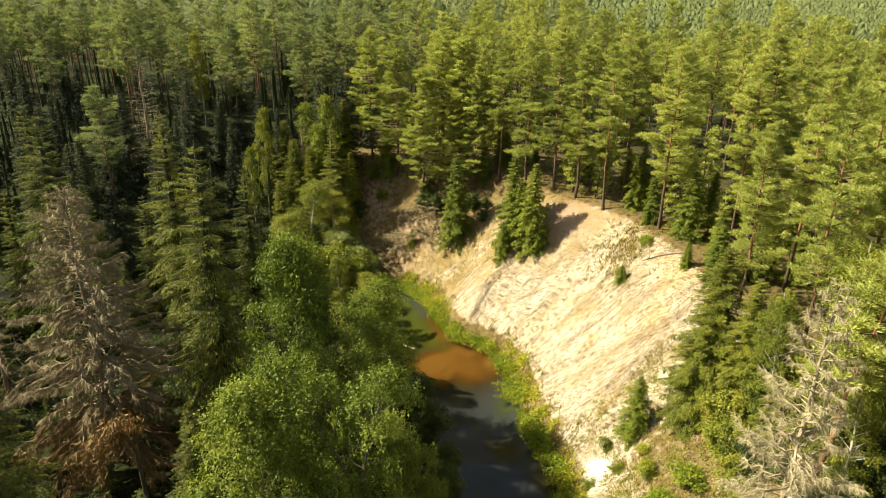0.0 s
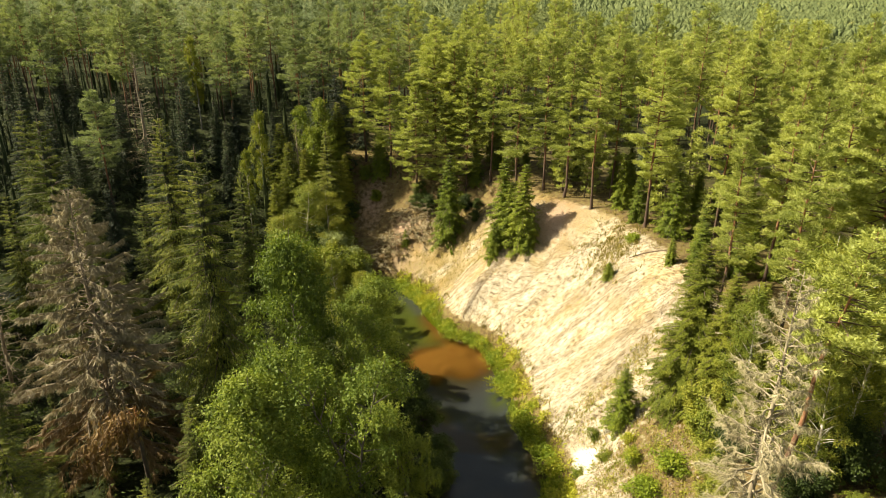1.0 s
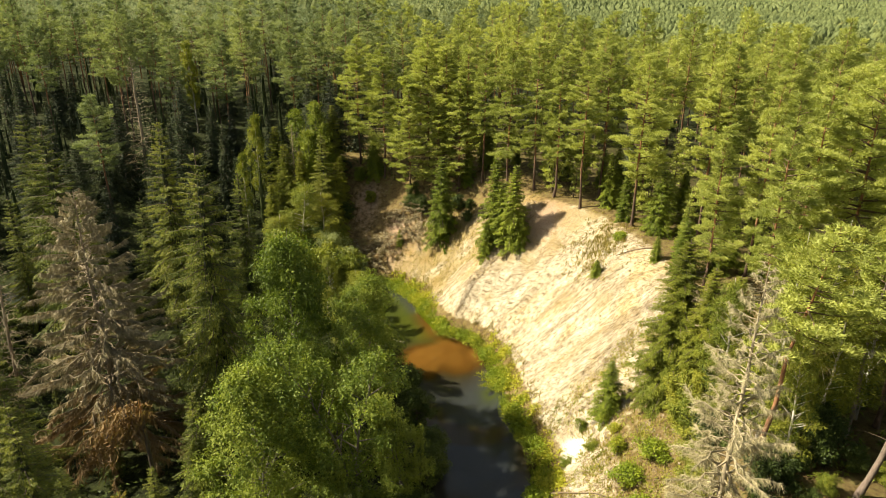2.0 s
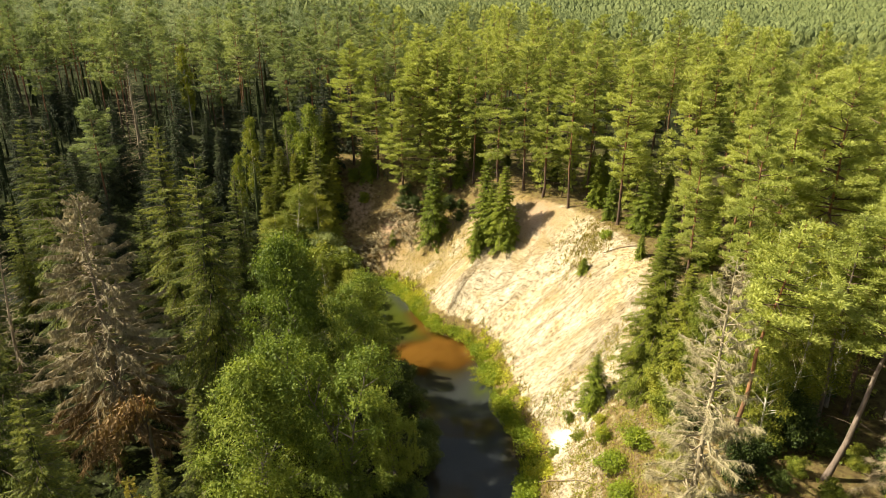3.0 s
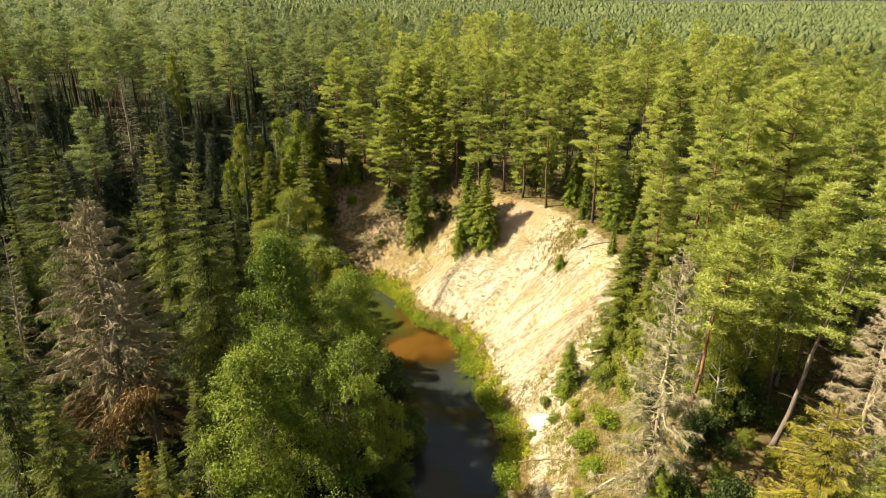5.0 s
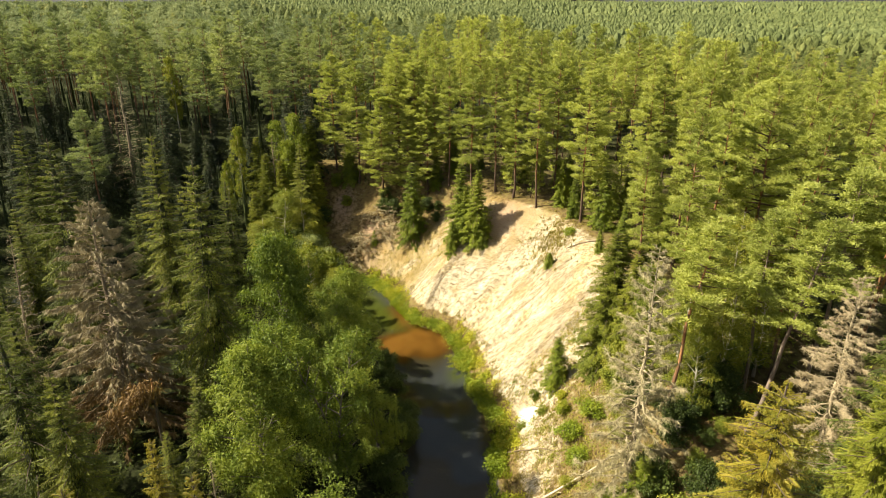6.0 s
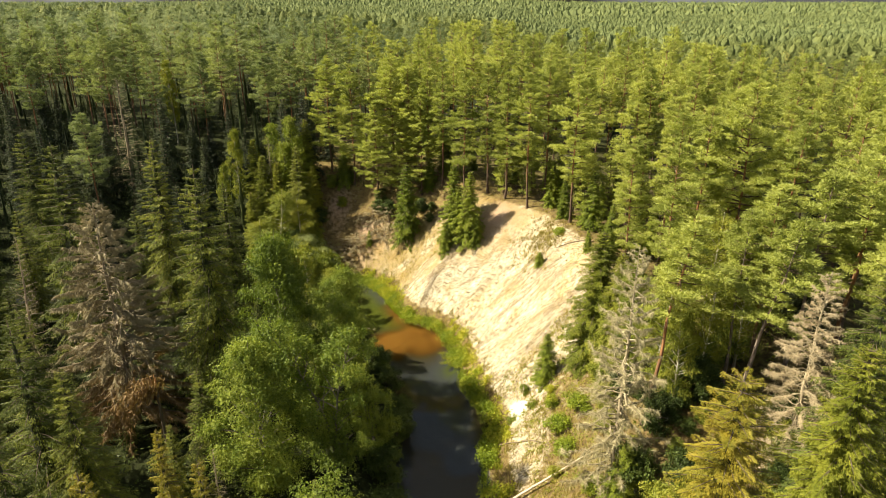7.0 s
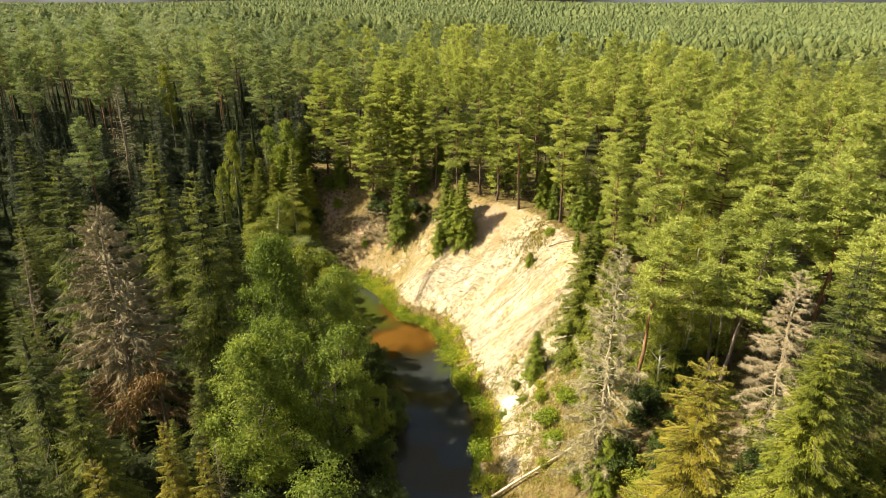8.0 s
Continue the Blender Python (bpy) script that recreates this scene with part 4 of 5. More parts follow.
for k in order:
    x, y, d = float(fx[k]), float(fy[k]), float(fd[k])
    seen = abs(x) < 0.76 * (y + 30) + 8
    if x > 0.76 * (y + 30) + 8 or -x > 0.76 * (y + 30) + 52 or (y < 4 and x > -30) or -RIVER - 2.5 < d < 3:
        continue
    if d > 0 and x > -14 and 42 < y < 126 and d < 21.5:
        continue
    if d > 0 and y <= 46 and d < 60:
        continue
    if -31 < x < -6 and 100 < y < 123:
        continue
    if not free(x, y, 4.4 if d < 0 and y < 90 else 4.0 if 22 < d < 42 else 4.8):
        continue
    # Unseen trees past the view's left edge, added to shade the low bank.
    if not seen:
        WOOD.append((x, y))
        continue
    dark = d < 0 or (x < -17 and y < 146 - 0.25 * (x + 60) * (x < -60) + 8 * math.sin(x * 0.13))
    chance = rng.random()
    if dark:
        if d < 0 and y < 60 and x > -18 and chance < 0.6:
            continue
        if count["spruce"] < 210:
            count["spruce"] += 1
            kind = SPRUCES[int(rng.integers(3))] if d < 0 and y < 92 else WOOD_SPRUCES[int(rng.integers(3))]
            plant(kind, x, y, float(rng.uniform(6, 13) + 9 * (x < -48) if d < 0 and y < 90 else rng.uniform(12, 21)), kind["model"], fat=float(rng.uniform(0.85, 1.2)))
            continue
    elif chance < (0.34 if d < 40 else 0.12) and count["spruce"] < 210:
        count["spruce"] += 1
        plant(WOOD_SPRUCES[int(rng.integers(3))], x, y, float(rng.uniform(6, 14)), 26.0, fat=1.3)
        continue
    if count["pine"] < 255 and not (d < 0):
        count["pine"] += 1
        kind = WEST_PINES[int(rng.integers(3))] if x < -8 + 14 * math.sin(y) else WOOD_PINES[int(rng.integers(5))] if math.hypot(x, y + 10) < 125 else BACK_PINES[int(rng.integers(3))]
        tall = 0.5 + 0.5 * math.tanh((62 - x + 0.15 * y) / 20)
        plant(kind, x, y, float(rng.uniform(16 + 5 * tall, 25.5 + 5.5 * tall)), 24.0, fat=float(rng.uniform(0.78, 1.05)))
    else:
        WOOD.append((x, y))
for k, kind in enumerate(q for q in WOOD_PINES + BACK_PINES + WEST_PINES if not q.get("used")):
    plant(kind, 56 + 7 * k, 84, 25.0, 24.0)


def girth(q):
    """A far crown's outline: pointed top, widest a third of the way up."""
    return (0.04 + (1 - q ** 1.2) ** 0.85) * (0.6 + 0.4 * np.minimum(1, q * 4))


def wood(name, x, y, height, sprigs, spread, label, mats, rng, fill=1.0, low=0.4):
    """Many trees too far off to tell apart: conical crowns of needle sprays round a dense heart, over thin stems, in one mesh."""
    n = len(x)
    z = ground_z(x, y)
    q = rng.random((n, sprigs)) ** 0.85
    h = height[:, None]
    f = low + (1 - low) * q
    wide = spread * h / 24 * rng.uniform(0.75, 1.25, (n, 1))
    rad = wide * girth(q) * rng.uniform(0.72, 1.06, q.shape)
    a = rng.uniform(0, 2 * math.pi, q.shape)
    base = np.stack([x[:, None] + np.cos(a) * rad, y[:, None] + np.sin(a) * rad, z[:, None] + f * h], -1).reshape(-1, 3)
    way = np.stack([np.cos(a), np.sin(a), rng.uniform(-0.5, 0.7, q.shape)], -1).reshape(-1, 3) + rng.normal(size=base.shape) * 0.35
    size = rng.uniform(0.7, 1.3, len(base)) * 5.8 * fill * math.sqrt(spread / sprigs) * np.repeat(height / 24, sprigs)
    v, fc = sprays(base, way, size, size * rng.uniform(0.4, 0.6, len(size)), rng, 0.0, np.stack([np.cos(a), np.sin(a), 0.6 + 1.2 * q], -1).reshape(-1, 3), soft=0.8)
    pieces, kinds_, tones = [(v, fc)], [np.zeros(len(fc))], [np.repeat(rng.random(n), sprigs * 3)]
    tone = tones[0][::sprigs * 3]
    sides, levels = (7, np.array([0.0, 0.14, 0.34, 0.56, 0.76, 0.9])) if sprigs > 100 else (6, np.array([0.0, 0.2, 0.5, 0.78, 0.92])) if sprigs > 15 else (4, np.array([0.0, 0.3, 0.75]))
    turn = (np.arange(sides) * 2 * math.pi / sides)[None, None] + rng.uniform(0, 6.28, (n, 1, 1))
    belly = (wide[:, :, None] * girth(levels)[None, :, None]) * (0.3 if low < 0.2 else 0.5 if sprigs > 100 else 0.75) * rng.uniform(0.8, 1.1, (n, len(levels), sides))
    up = z[:, None] + (low + (1 - low) * levels[None]) * height[:, None]
    ring = np.stack([x[:, None, None] + np.cos(turn) * belly, y[:, None, None] + np.sin(turn) * belly,
                     up[..., None] + rng.normal(size=belly.shape) * 0.02 * height[:, None, None]], -1).reshape(n, -1, 3)
    lean = rng.normal(size=(n, 2)) * 0.25
    body = np.concatenate([ring, np.column_stack([x + lean[:, 0], y + lean[:, 1], z + (0.985 if sprigs < 100 else 0.93) * height])[:, None]], 1).reshape(-1, 3)
    aim = np.stack([np.cos(turn) * np.ones_like(belly), np.sin(turn) * np.ones_like(belly), np.full(belly.shape, 2.0)], -1).reshape(n, -1, 3)
    aim = np.concatenate([aim, np.tile([[[0.0, 0.0, 1.0]]], (n, 1, 1))], 1).reshape(-1, 3)
    body = np.hstack([body, unit(aim)])
    one, rows = [], len(levels)
    for r in range(rows - 1):
        for j in range(sides):
            a, b = r * sides + j, r * sides + (j + 1) % sides
            one += [(a, b, b + sides), (a, b + sides, a + sides)]
    one += [((rows - 1) * sides + j, (rows - 1) * sides + (j + 1) % sides, rows * sides) for j in range(sides)]
    per = rows * sides + 1
    pieces.append((body, (np.arange(n)[:, None, None] * per + np.array(one)[None]).reshape(-1, 3)))
    kinds_.append(np.zeros(n * len(one)))
    # Hearts get a lower tone than their sprigs: inner shade in the colour.
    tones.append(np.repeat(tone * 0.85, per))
    if sprigs > 100:
        turn = np.arange(3) * 2 * math.pi / 3
        foot = np.stack([x[:, None] + np.cos(turn) * 0.007 * h, y[:, None] + np.sin(turn) * 0.007 * h, np.repeat(z[:, None] - 0.2, 3, 1)], -1)
        post = np.concatenate([foot, np.column_stack([x, y, z + 0.6 * height])[:, None]], 1).reshape(-1, 3)
        pieces.append((post, (np.arange(n)[:, None, None] * 4 + np.array([(0, 1, 3), (1, 2, 3), (2, 0, 3)])[None]).reshape(-1, 3)))
        kinds_.append(np.ones(n * 3))
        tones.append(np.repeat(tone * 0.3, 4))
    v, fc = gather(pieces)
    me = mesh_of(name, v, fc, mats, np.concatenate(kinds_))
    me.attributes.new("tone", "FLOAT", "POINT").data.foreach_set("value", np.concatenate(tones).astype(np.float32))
    return tagged(new(name, me), label, "forest", kind="stuff")


def grove(name, x, y, height, crowns, model, label, mats, rng):
    """Pines too far off to count, in one mesh: the crowns of a few model trees, turned and scaled, over thin stems."""
    pieces, kinds_, tones = [], [], []
    which = rng.integers(len(crowns), size=len(x))
    z = ground_z(x, y)
    for k, me in enumerate(crowns):
        pick = which == k
        n = int(pick.sum())
        co, soft, f = (np.empty(len(me.vertices) * 3, np.float32) for _ in range(3))
        f = np.empty(len(me.loops), np.int32)
        me.vertices.foreach_get("co", co)
        me.attributes["custom_normal"].data.foreach_get("vector", soft)
        me.loops.foreach_get("vertex_index", f)
        co, soft, f = co.reshape(-1, 3), soft.reshape(-1, 3), f.reshape(-1, 3)
        a, size, fat = rng.uniform(0, 6.28, n), height[pick] / model, rng.uniform(0.85, 1.2, n)
        c, s = np.cos(a)[:, None], np.sin(a)[:, None]

        def turned(v):
            return np.stack([v[None, :, 0] * c - v[None, :, 1] * s, v[None, :, 0] * s + v[None, :, 1] * c, np.repeat(v[None, :, 2], n, 0)], -1)
        v = turned(co) * np.stack([size * fat, size * fat, size], -1)[:, None] + np.column_stack([x[pick], y[pick], z[pick]])[:, None]
        pieces.append((np.concatenate([v, turned(soft)], -1).reshape(-1, 6), (np.arange(n)[:, None, None] * len(co) + f[None]).reshape(-1, 3)))
        kinds_.append(np.zeros(n * len(f)))
        tones.append(np.repeat(rng.random(n), len(co)))
    turn = np.arange(3) * 2 * math.pi / 3
    h = height[:, None]
    foot = np.stack([x[:, None] + np.cos(turn) * 0.008 * h, y[:, None] + np.sin(turn) * 0.008 * h, np.repeat(z[:, None] - 0.2, 3, 1)], -1)
    post = np.concatenate([foot, np.column_stack([x, y, z + 0.95 * height])[:, None]], 1).reshape(-1, 3)
    pieces.append((post, (np.arange(len(x))[:, None, None] * 4 + np.array([(0, 1, 3), (1, 2, 3), (2, 0, 3)])[None]).reshape(-1, 3)))
    kinds_.append(np.ones(len(x) * 3))
    tones.append(np.zeros(len(x) * 4))
    v, f = gather(pieces)
    me = mesh_of(name, v, f, mats, np.concatenate(kinds_))
    me.attributes.new("tone", "FLOAT", "POINT").data.foreach_set("value", np.concatenate(tones).astype(np.float32))
    return tagged(new(name, me), label, "forest", kind="stuff")


def canopy(name, x, y, height, radius, sprigs, leaf, label, mats, rng):
    """Treetops too far off to tell apart: rounded crowns of four or five lobes with needle sprigs over a heart darkened
    as inner shade, in one mesh.
    """
    n, lobes = len(x), 5
    z = ground_z(x, y)
    wide = radius * rng.uniform(0.75, 1.3, n)
    tall = wide * rng.uniform(1.15, 1.7, n)
    mid = np.column_stack([x, y, z + height - tall])
    shape = np.stack([wide, wide, tall], -1)[:, None]
    d = rng.normal(size=(n, lobes, 3))
    d[:, :, 2] = np.abs(d[:, :, 2]) * 0.8 - 0.25
    d[:, 0] = (0, 0, 1.4)
    lobe = mid[:, None] + unit(d) * 0.58 * shape
    pick = rng.integers(lobes, size=(n, sprigs))
    out = rng.normal(size=(n, sprigs, 3))
    out[:, :, 2] = np.abs(out[:, :, 2]) - 0.15
    out = unit(out)
    base = np.take_along_axis(lobe, pick[:, :, None], 1) + out * 0.46 * shape * rng.uniform(0.7, 1.05, (n, sprigs, 1))
    way = out * np.array([1.0, 1.0, 0.4]) + rng.normal(size=out.shape) * 0.45 + np.array([0, 0, 0.25])
    size = (leaf * rng.uniform(0.65, 1.35, (n, sprigs)) * (wide / radius)[:, None]).ravel()
    tone = rng.random(n)
    v, f = sprays(base.reshape(-1, 3), way.reshape(-1, 3), size, size * rng.uniform(0.5, 0.75, len(size)), rng, 0.0, (out + np.array([0, 0, 0.5])).reshape(-1, 3), soft=0.9)
    turn = np.arange(6) * math.pi / 3
    ring = np.column_stack([np.cos(turn), np.sin(turn), np.full(6, -0.35)])
    brow = np.column_stack([0.7 * np.cos(turn + 0.5), 0.7 * np.sin(turn + 0.5), np.full(6, 0.4)])
    gem = np.vstack([ring, brow, [(0, 0, 1.0)]])
    bumpy = rng.uniform(0.68, 0.98, (n, 13, 1))
    body = (mid[:, None] + gem[None] * shape * bumpy).reshape(-1, 3)
    one = np.array([t for j in range(6) for t in ((j, (j + 1) % 6, 6 + j), ((j + 1) % 6, 6 + (j + 1) % 6, 6 + j), (6 + j, 6 + (j + 1) % 6, 12))])
    hearts = (np.arange(n)[:, None, None] * 13 + one[None]).reshape(-1, 3)
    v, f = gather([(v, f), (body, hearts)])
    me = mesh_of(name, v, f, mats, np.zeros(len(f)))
    # Heart tone lowered to paint the shade between the sprigs.
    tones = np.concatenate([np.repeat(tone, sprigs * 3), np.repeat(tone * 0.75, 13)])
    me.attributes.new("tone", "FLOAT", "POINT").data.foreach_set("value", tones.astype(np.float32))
    return tagged(new(name, me), label, "forest", kind="stuff")


def wood_material(name, dark, mid, light, gold):
    m, n, l = material(name)
    geo, tone = n.new("ShaderNodeNewGeometry"), n.new("ShaderNodeAttribute")
    tone.attribute_name = "tone"
    stand = node(n, "ShaderNodeTexNoise", Scale=0.012, Detail=3.0)
    l.new(geo.outputs["Position"], stand.inputs["Vector"])
    a = n.new("ShaderNodeMath")
    a.operation = "MULTIPLY_ADD"
    l.new(geo.outputs["Random Per Island"], a.inputs[0])
    a.inputs[1].default_value = 0.08
    l.new(stand.outputs["Fac"], a.inputs[2])
    b = n.new("ShaderNodeMath")
    b.operation = "MULTIPLY_ADD"
    l.new(tone.outputs["Fac"], b.inputs[0])
    b.inputs[1].default_value = 0.42
    l.new(a.outputs[0], b.inputs[2])
    grain = node(n, "ShaderNodeTexNoise", Scale=1.1, Detail=3.0, Roughness=0.7)
    l.new(geo.outputs["Position"], grain.inputs["Vector"])
    g = n.new("ShaderNodeMath")
    g.operation = "MULTIPLY_ADD"
    l.new(grain.outputs["Fac"], g.inputs[0])
    g.inputs[1].default_value = 0.35
    l.new(b.outputs[0], g.inputs[2])
    half = n.new("ShaderNodeMath")
    half.operation = "MULTIPLY"
    l.new(g.outputs[0], half.inputs[0])
    half.inputs[1].default_value = 0.5
    c = ramp(n, ((0.32, dark), (0.47, mid), (0.60, light)))
    l.new(half.outputs[0], c.inputs["Fac"])
    relief = node(n, "ShaderNodeBump", Strength=0.4, Distance=0.4)
    l.new(grain.outputs["Fac"], relief.inputs["Height"])
    l.new(relief.outputs[0], n["Principled BSDF"].inputs["Normal"])
    few = ramp(n, ((0.975, (0, 0, 0)), (0.985, (1, 1, 1))))
    l.new(tone.outputs["Fac"], few.inputs["Fac"])
    colour = mixed(n, l, "MIX", few.outputs["Color"], c.outputs["Color"], gold)
    bsdf = n["Principled BSDF"]
    bsdf.inputs["Roughness"].default_value = 0.7
    bsdf.inputs["Specular IOR Level"].default_value = 0.2
    l.new(colour, bsdf.inputs["Base Color"])
    glow = n.new("ShaderNodeBsdfTranslucent")
    l.new(colour, glow.inputs["Color"])
    mix = n.new("ShaderNodeMixShader")
    mix.inputs[0].default_value = 0.35
    l.new(bsdf.outputs[0], mix.inputs[1])
    l.new(glow.outputs[0], mix.inputs[2])
    l.new(mix.outputs[0], n["Material Output"].inputs["Surface"])
    return m


FAR_PINE = wood_material("far_pine_needles", (0.112, 0.138, 0.046), (0.18, 0.212, 0.069), (0.26, 0.285, 0.096), (0.40, 0.38, 0.12))
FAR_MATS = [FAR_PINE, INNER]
# Distance haze put into the colour: paler greens with less contrast.
HAZE_MATS = [wood_material("hazed_distant_needles", (0.135, 0.17, 0.066), (0.185, 0.224, 0.083), (0.235, 0.272, 0.102), (0.42, 0.40, 0.13)), INNER]


def in_wedge(x, y, margin=15):
    return np.abs(x) < 0.76 * (y + 25) + margin


near = np.array(WOOD)
# Shade of the valley side painted into the needle colour.
SHADED_MATS = [wood_material("shaded_valley_needles", (0.025, 0.036, 0.016), (0.054, 0.072, 0.027), (0.10, 0.118, 0.042), (0.15, 0.16, 0.05)), INNER]
for name, pick, mats, label in (("valley_wood", (near[:, 0] < -17) & (near[:, 1] < 142), SHADED_MATS, "spruce wood on the valley side, darkened for its shade"),
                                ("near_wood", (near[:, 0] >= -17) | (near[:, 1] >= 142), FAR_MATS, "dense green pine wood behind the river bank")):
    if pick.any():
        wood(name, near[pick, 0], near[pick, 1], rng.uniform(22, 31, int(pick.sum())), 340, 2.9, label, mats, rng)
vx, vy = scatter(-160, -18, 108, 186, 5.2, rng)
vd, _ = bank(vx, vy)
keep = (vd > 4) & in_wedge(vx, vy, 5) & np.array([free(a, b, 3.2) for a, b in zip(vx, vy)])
wood("valley_thicket", vx[keep], vy[keep], rng.uniform(7, 15, int(keep.sum())), 220, 3.6, "young spruces crowding the valley side, darkened for its shade", SHADED_MATS, rng, 1.0, 0.06)
mx, my = scatter(-420, 420, 190, 460, 8.8, rng)
keep = in_wedge(mx, my)
mx, my = mx[keep], my[keep]
sx, sy = scatter(150, 360, 60, 190, 9.5, rng)
keep = in_wedge(sx, sy)
tx, ty = scatter(-330, -150, 60, 190, 9.5, rng)
keep2 = in_wedge(tx, ty) & (np.abs(bank(tx, ty)[0] + 5) > 9)
mx, my = np.concatenate([mx, sx[keep], tx[keep2]]), np.concatenate([my, sy[keep], ty[keep2]])
low_right = sm(mx - 0.18 * my, -20, 50)
tall = (25 - 6 * low_right) * rng.uniform(0.7, 1.12, len(mx))
west = mx + rng.normal(size=len(mx)) * 30 < 10
# Haze beyond the valley is put into these bluer, greyer needles.
WEST_HAZE_MATS = [wood_material("hazed_west_needles", (0.118, 0.158, 0.076), (0.216, 0.265, 0.122), (0.33, 0.37, 0.168), (0.32, 0.32, 0.11)), INNER]
LIGHT_CROWNS = [pine(s, foot=f, radius=q, fine=0.12, limbs=8)[1] for s, f, q in ((63, 0.42, 5.2), (64, 0.46, 4.7), (65, 0.4, 5.7))]
near = my < 330
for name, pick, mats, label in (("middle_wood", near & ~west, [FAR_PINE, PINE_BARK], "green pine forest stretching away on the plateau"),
                                ("west_wood", near & west, [WEST_HAZE_MATS[0], PINE_BARK], "pine forest beyond the valley, tinted grey-green for haze")):
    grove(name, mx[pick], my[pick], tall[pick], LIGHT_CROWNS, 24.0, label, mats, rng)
canopy("outer_wood", mx[~near], my[~near], tall[~near], 3.3, 100, 0.75, "green pine forest stretching away", FAR_MATS, rng)
gx, gy = scatter(-900, 900, 460, 1100, 8.2, rng)
keep = in_wedge(gx, gy)
gx, gy = gx[keep], gy[keep]
canopy("far_wood", gx, gy, (24 - 5 * sm(gx - 0.18 * gy, -20, 50)) * rng.uniform(0.8, 1.12, len(gx)), 3.7, 17, 1.3, "distant green forest towards the horizon", HAZE_MATS, rng)
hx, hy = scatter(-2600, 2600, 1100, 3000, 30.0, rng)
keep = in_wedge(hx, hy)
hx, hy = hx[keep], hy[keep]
canopy("horizon_wood", hx, hy, 22 * rng.uniform(0.8, 1.2, len(hx)), 10.5, 6, 4.4, "forest along the horizon", HAZE_MATS, rng)
bx, by = scatter(-110, 110, -110, 4, 6.5, rng)
bd, _ = bank(bx, by)
keep = ((bd > 12) | (bd < -RIVER - 3)) & (np.hypot(bx - 1, by + 10) > 16) & (np.abs(bx) > 0.8 * (by + 26) + 14)
bx, by = bx[keep], by[keep]
wood("back_wood", bx, by, 22 * rng.uniform(0.7, 1.05, len(bx)), 60, 3.2, "green forest along the river downstream", FAR_MATS, rng)


# ---- low plants ----
def along_bank(n, y0, y1, d0, d1, rng, skew=1.0):
    """Points on the outer bank, between two northings and two distances from the waterline."""
    out = []
    way = unit(np.gradient(BANK, axis=0))
    span = np.cumsum(np.r_[0, np.linalg.norm(np.diff(BANK, axis=0), axis=1)])
    ok = (BANK[:, 1] > y0) & (BANK[:, 1] < y1) & (BANK[:, 0] > -30)
    s = rng.uniform(span[ok].min(), span[ok].max(), n)
    p = np.column_stack([np.interp(s, span, BANK[:, c]) for c in (0, 1)])
    w = unit(np.column_stack([np.interp(s, span, way[:, c]) for c in (0, 1)]))
    d = d0 + (d1 - d0) * rng.random(n) ** skew
    q = p + np.column_stack([w[:, 1], -w[:, 0]]) * d[:, None]
    return q[:, 0], q[:, 1], d


def tufts(name, x, y, blades, height, width, spread, mat, label, rng, droop=0.5, category="grass"):
    """Grass or herbs: bunches of blades that lean outwards, in one mesh."""
    n = len(x)
    scale = np.repeat(rng.uniform(0.55, 1.25, n), blades)
    a = rng.uniform(0, 2 * math.pi, n * blades)
    r = np.sqrt(rng.random(n * blades)) * spread * scale
    bx, by = np.repeat(x, blades) + np.cos(a) * r, np.repeat(y, blades) + np.sin(a) * r
    base = np.column_stack([bx, by, np.maximum(ground_z(bx, by), -0.05) - 0.03])
    lean = rng.uniform(0.1, 0.9, n * blades) * droop
    way = np.column_stack([np.cos(a) * lean, np.sin(a) * lean, np.ones(n * blades)]) + rng.normal(size=base.shape) * 0.2
    size = height * scale * rng.uniform(0.6, 1.2, n * blades)
    v, f = sprays(base, way, size, width * rng.uniform(0.7, 1.4, n * blades), rng, 0.2)
    return tagged(new(name, mesh_of(name, v, f, [mat])), label, category, kind="stuff")


def mounds(name, x, y, leaves, height, spread, leaf, mat, label, rng, category="undergrowth"):
    """Low bushes too many to count: domes of leaves, in one mesh."""
    n = len(x)
    k = np.repeat(rng.uniform(0.5, 1.3, n), leaves)
    d = unit(rng.normal(size=(n * leaves, 3)))
    d[:, 2] = np.abs(d[:, 2])
    r = rng.uniform(0.5, 1.0, (n * leaves, 1))
    off = d * r * np.column_stack([k * spread, k * spread, k * height])
    bx, by = np.repeat(x, leaves) + off[:, 0], np.repeat(y, leaves) + off[:, 1]
    base = np.column_stack([bx, by, np.maximum(ground_z(bx, by), 0) + off[:, 2]])
    way = d + rng.normal(size=d.shape) * 0.7
    size = leaf * rng.uniform(0.6, 1.4, n * leaves)
    v, f = sprays(base, way, size, size * rng.uniform(0.4, 0.75, n * leaves), rng, 0.15, d + np.array([0, 0, 0.5]))
    return tagged(new(name, mesh_of(name, v, f, [mat])), label, category, kind="stuff")


rng = np.random.default_rng(17)
def clumped(x, y, size, share):
    """Only where the growth is thick: patches of a size that cover a share of the ground."""
    keep = rough(x / size, y / size) * 0.65 + rough(x / size * 2.3 + 7, y / size * 2.3) * 0.35 > 1 - share
    return x[keep], y[keep]


x, y, _ = along_bank(2600, -60, 106, -0.5, 1.6, rng)
tufts("river_grass", *clumped(x, y, 2.4, 0.55), 12, 0.75, 0.11, 0.4, GRASS, "lush green grass and sedge along the waterline", rng)
x, y, _ = along_bank(3000, -60, 106, 0.5, 3.8, rng, 1.2)
tufts("dry_grass", *clumped(x, y, 3.1, 0.56), 9, 0.62, 0.09, 0.4, STRAW, "yellow dry grass at the foot of the sand slope", rng)
x, y, _ = along_bank(640, 36, 104, -0.7, 1.1, rng)
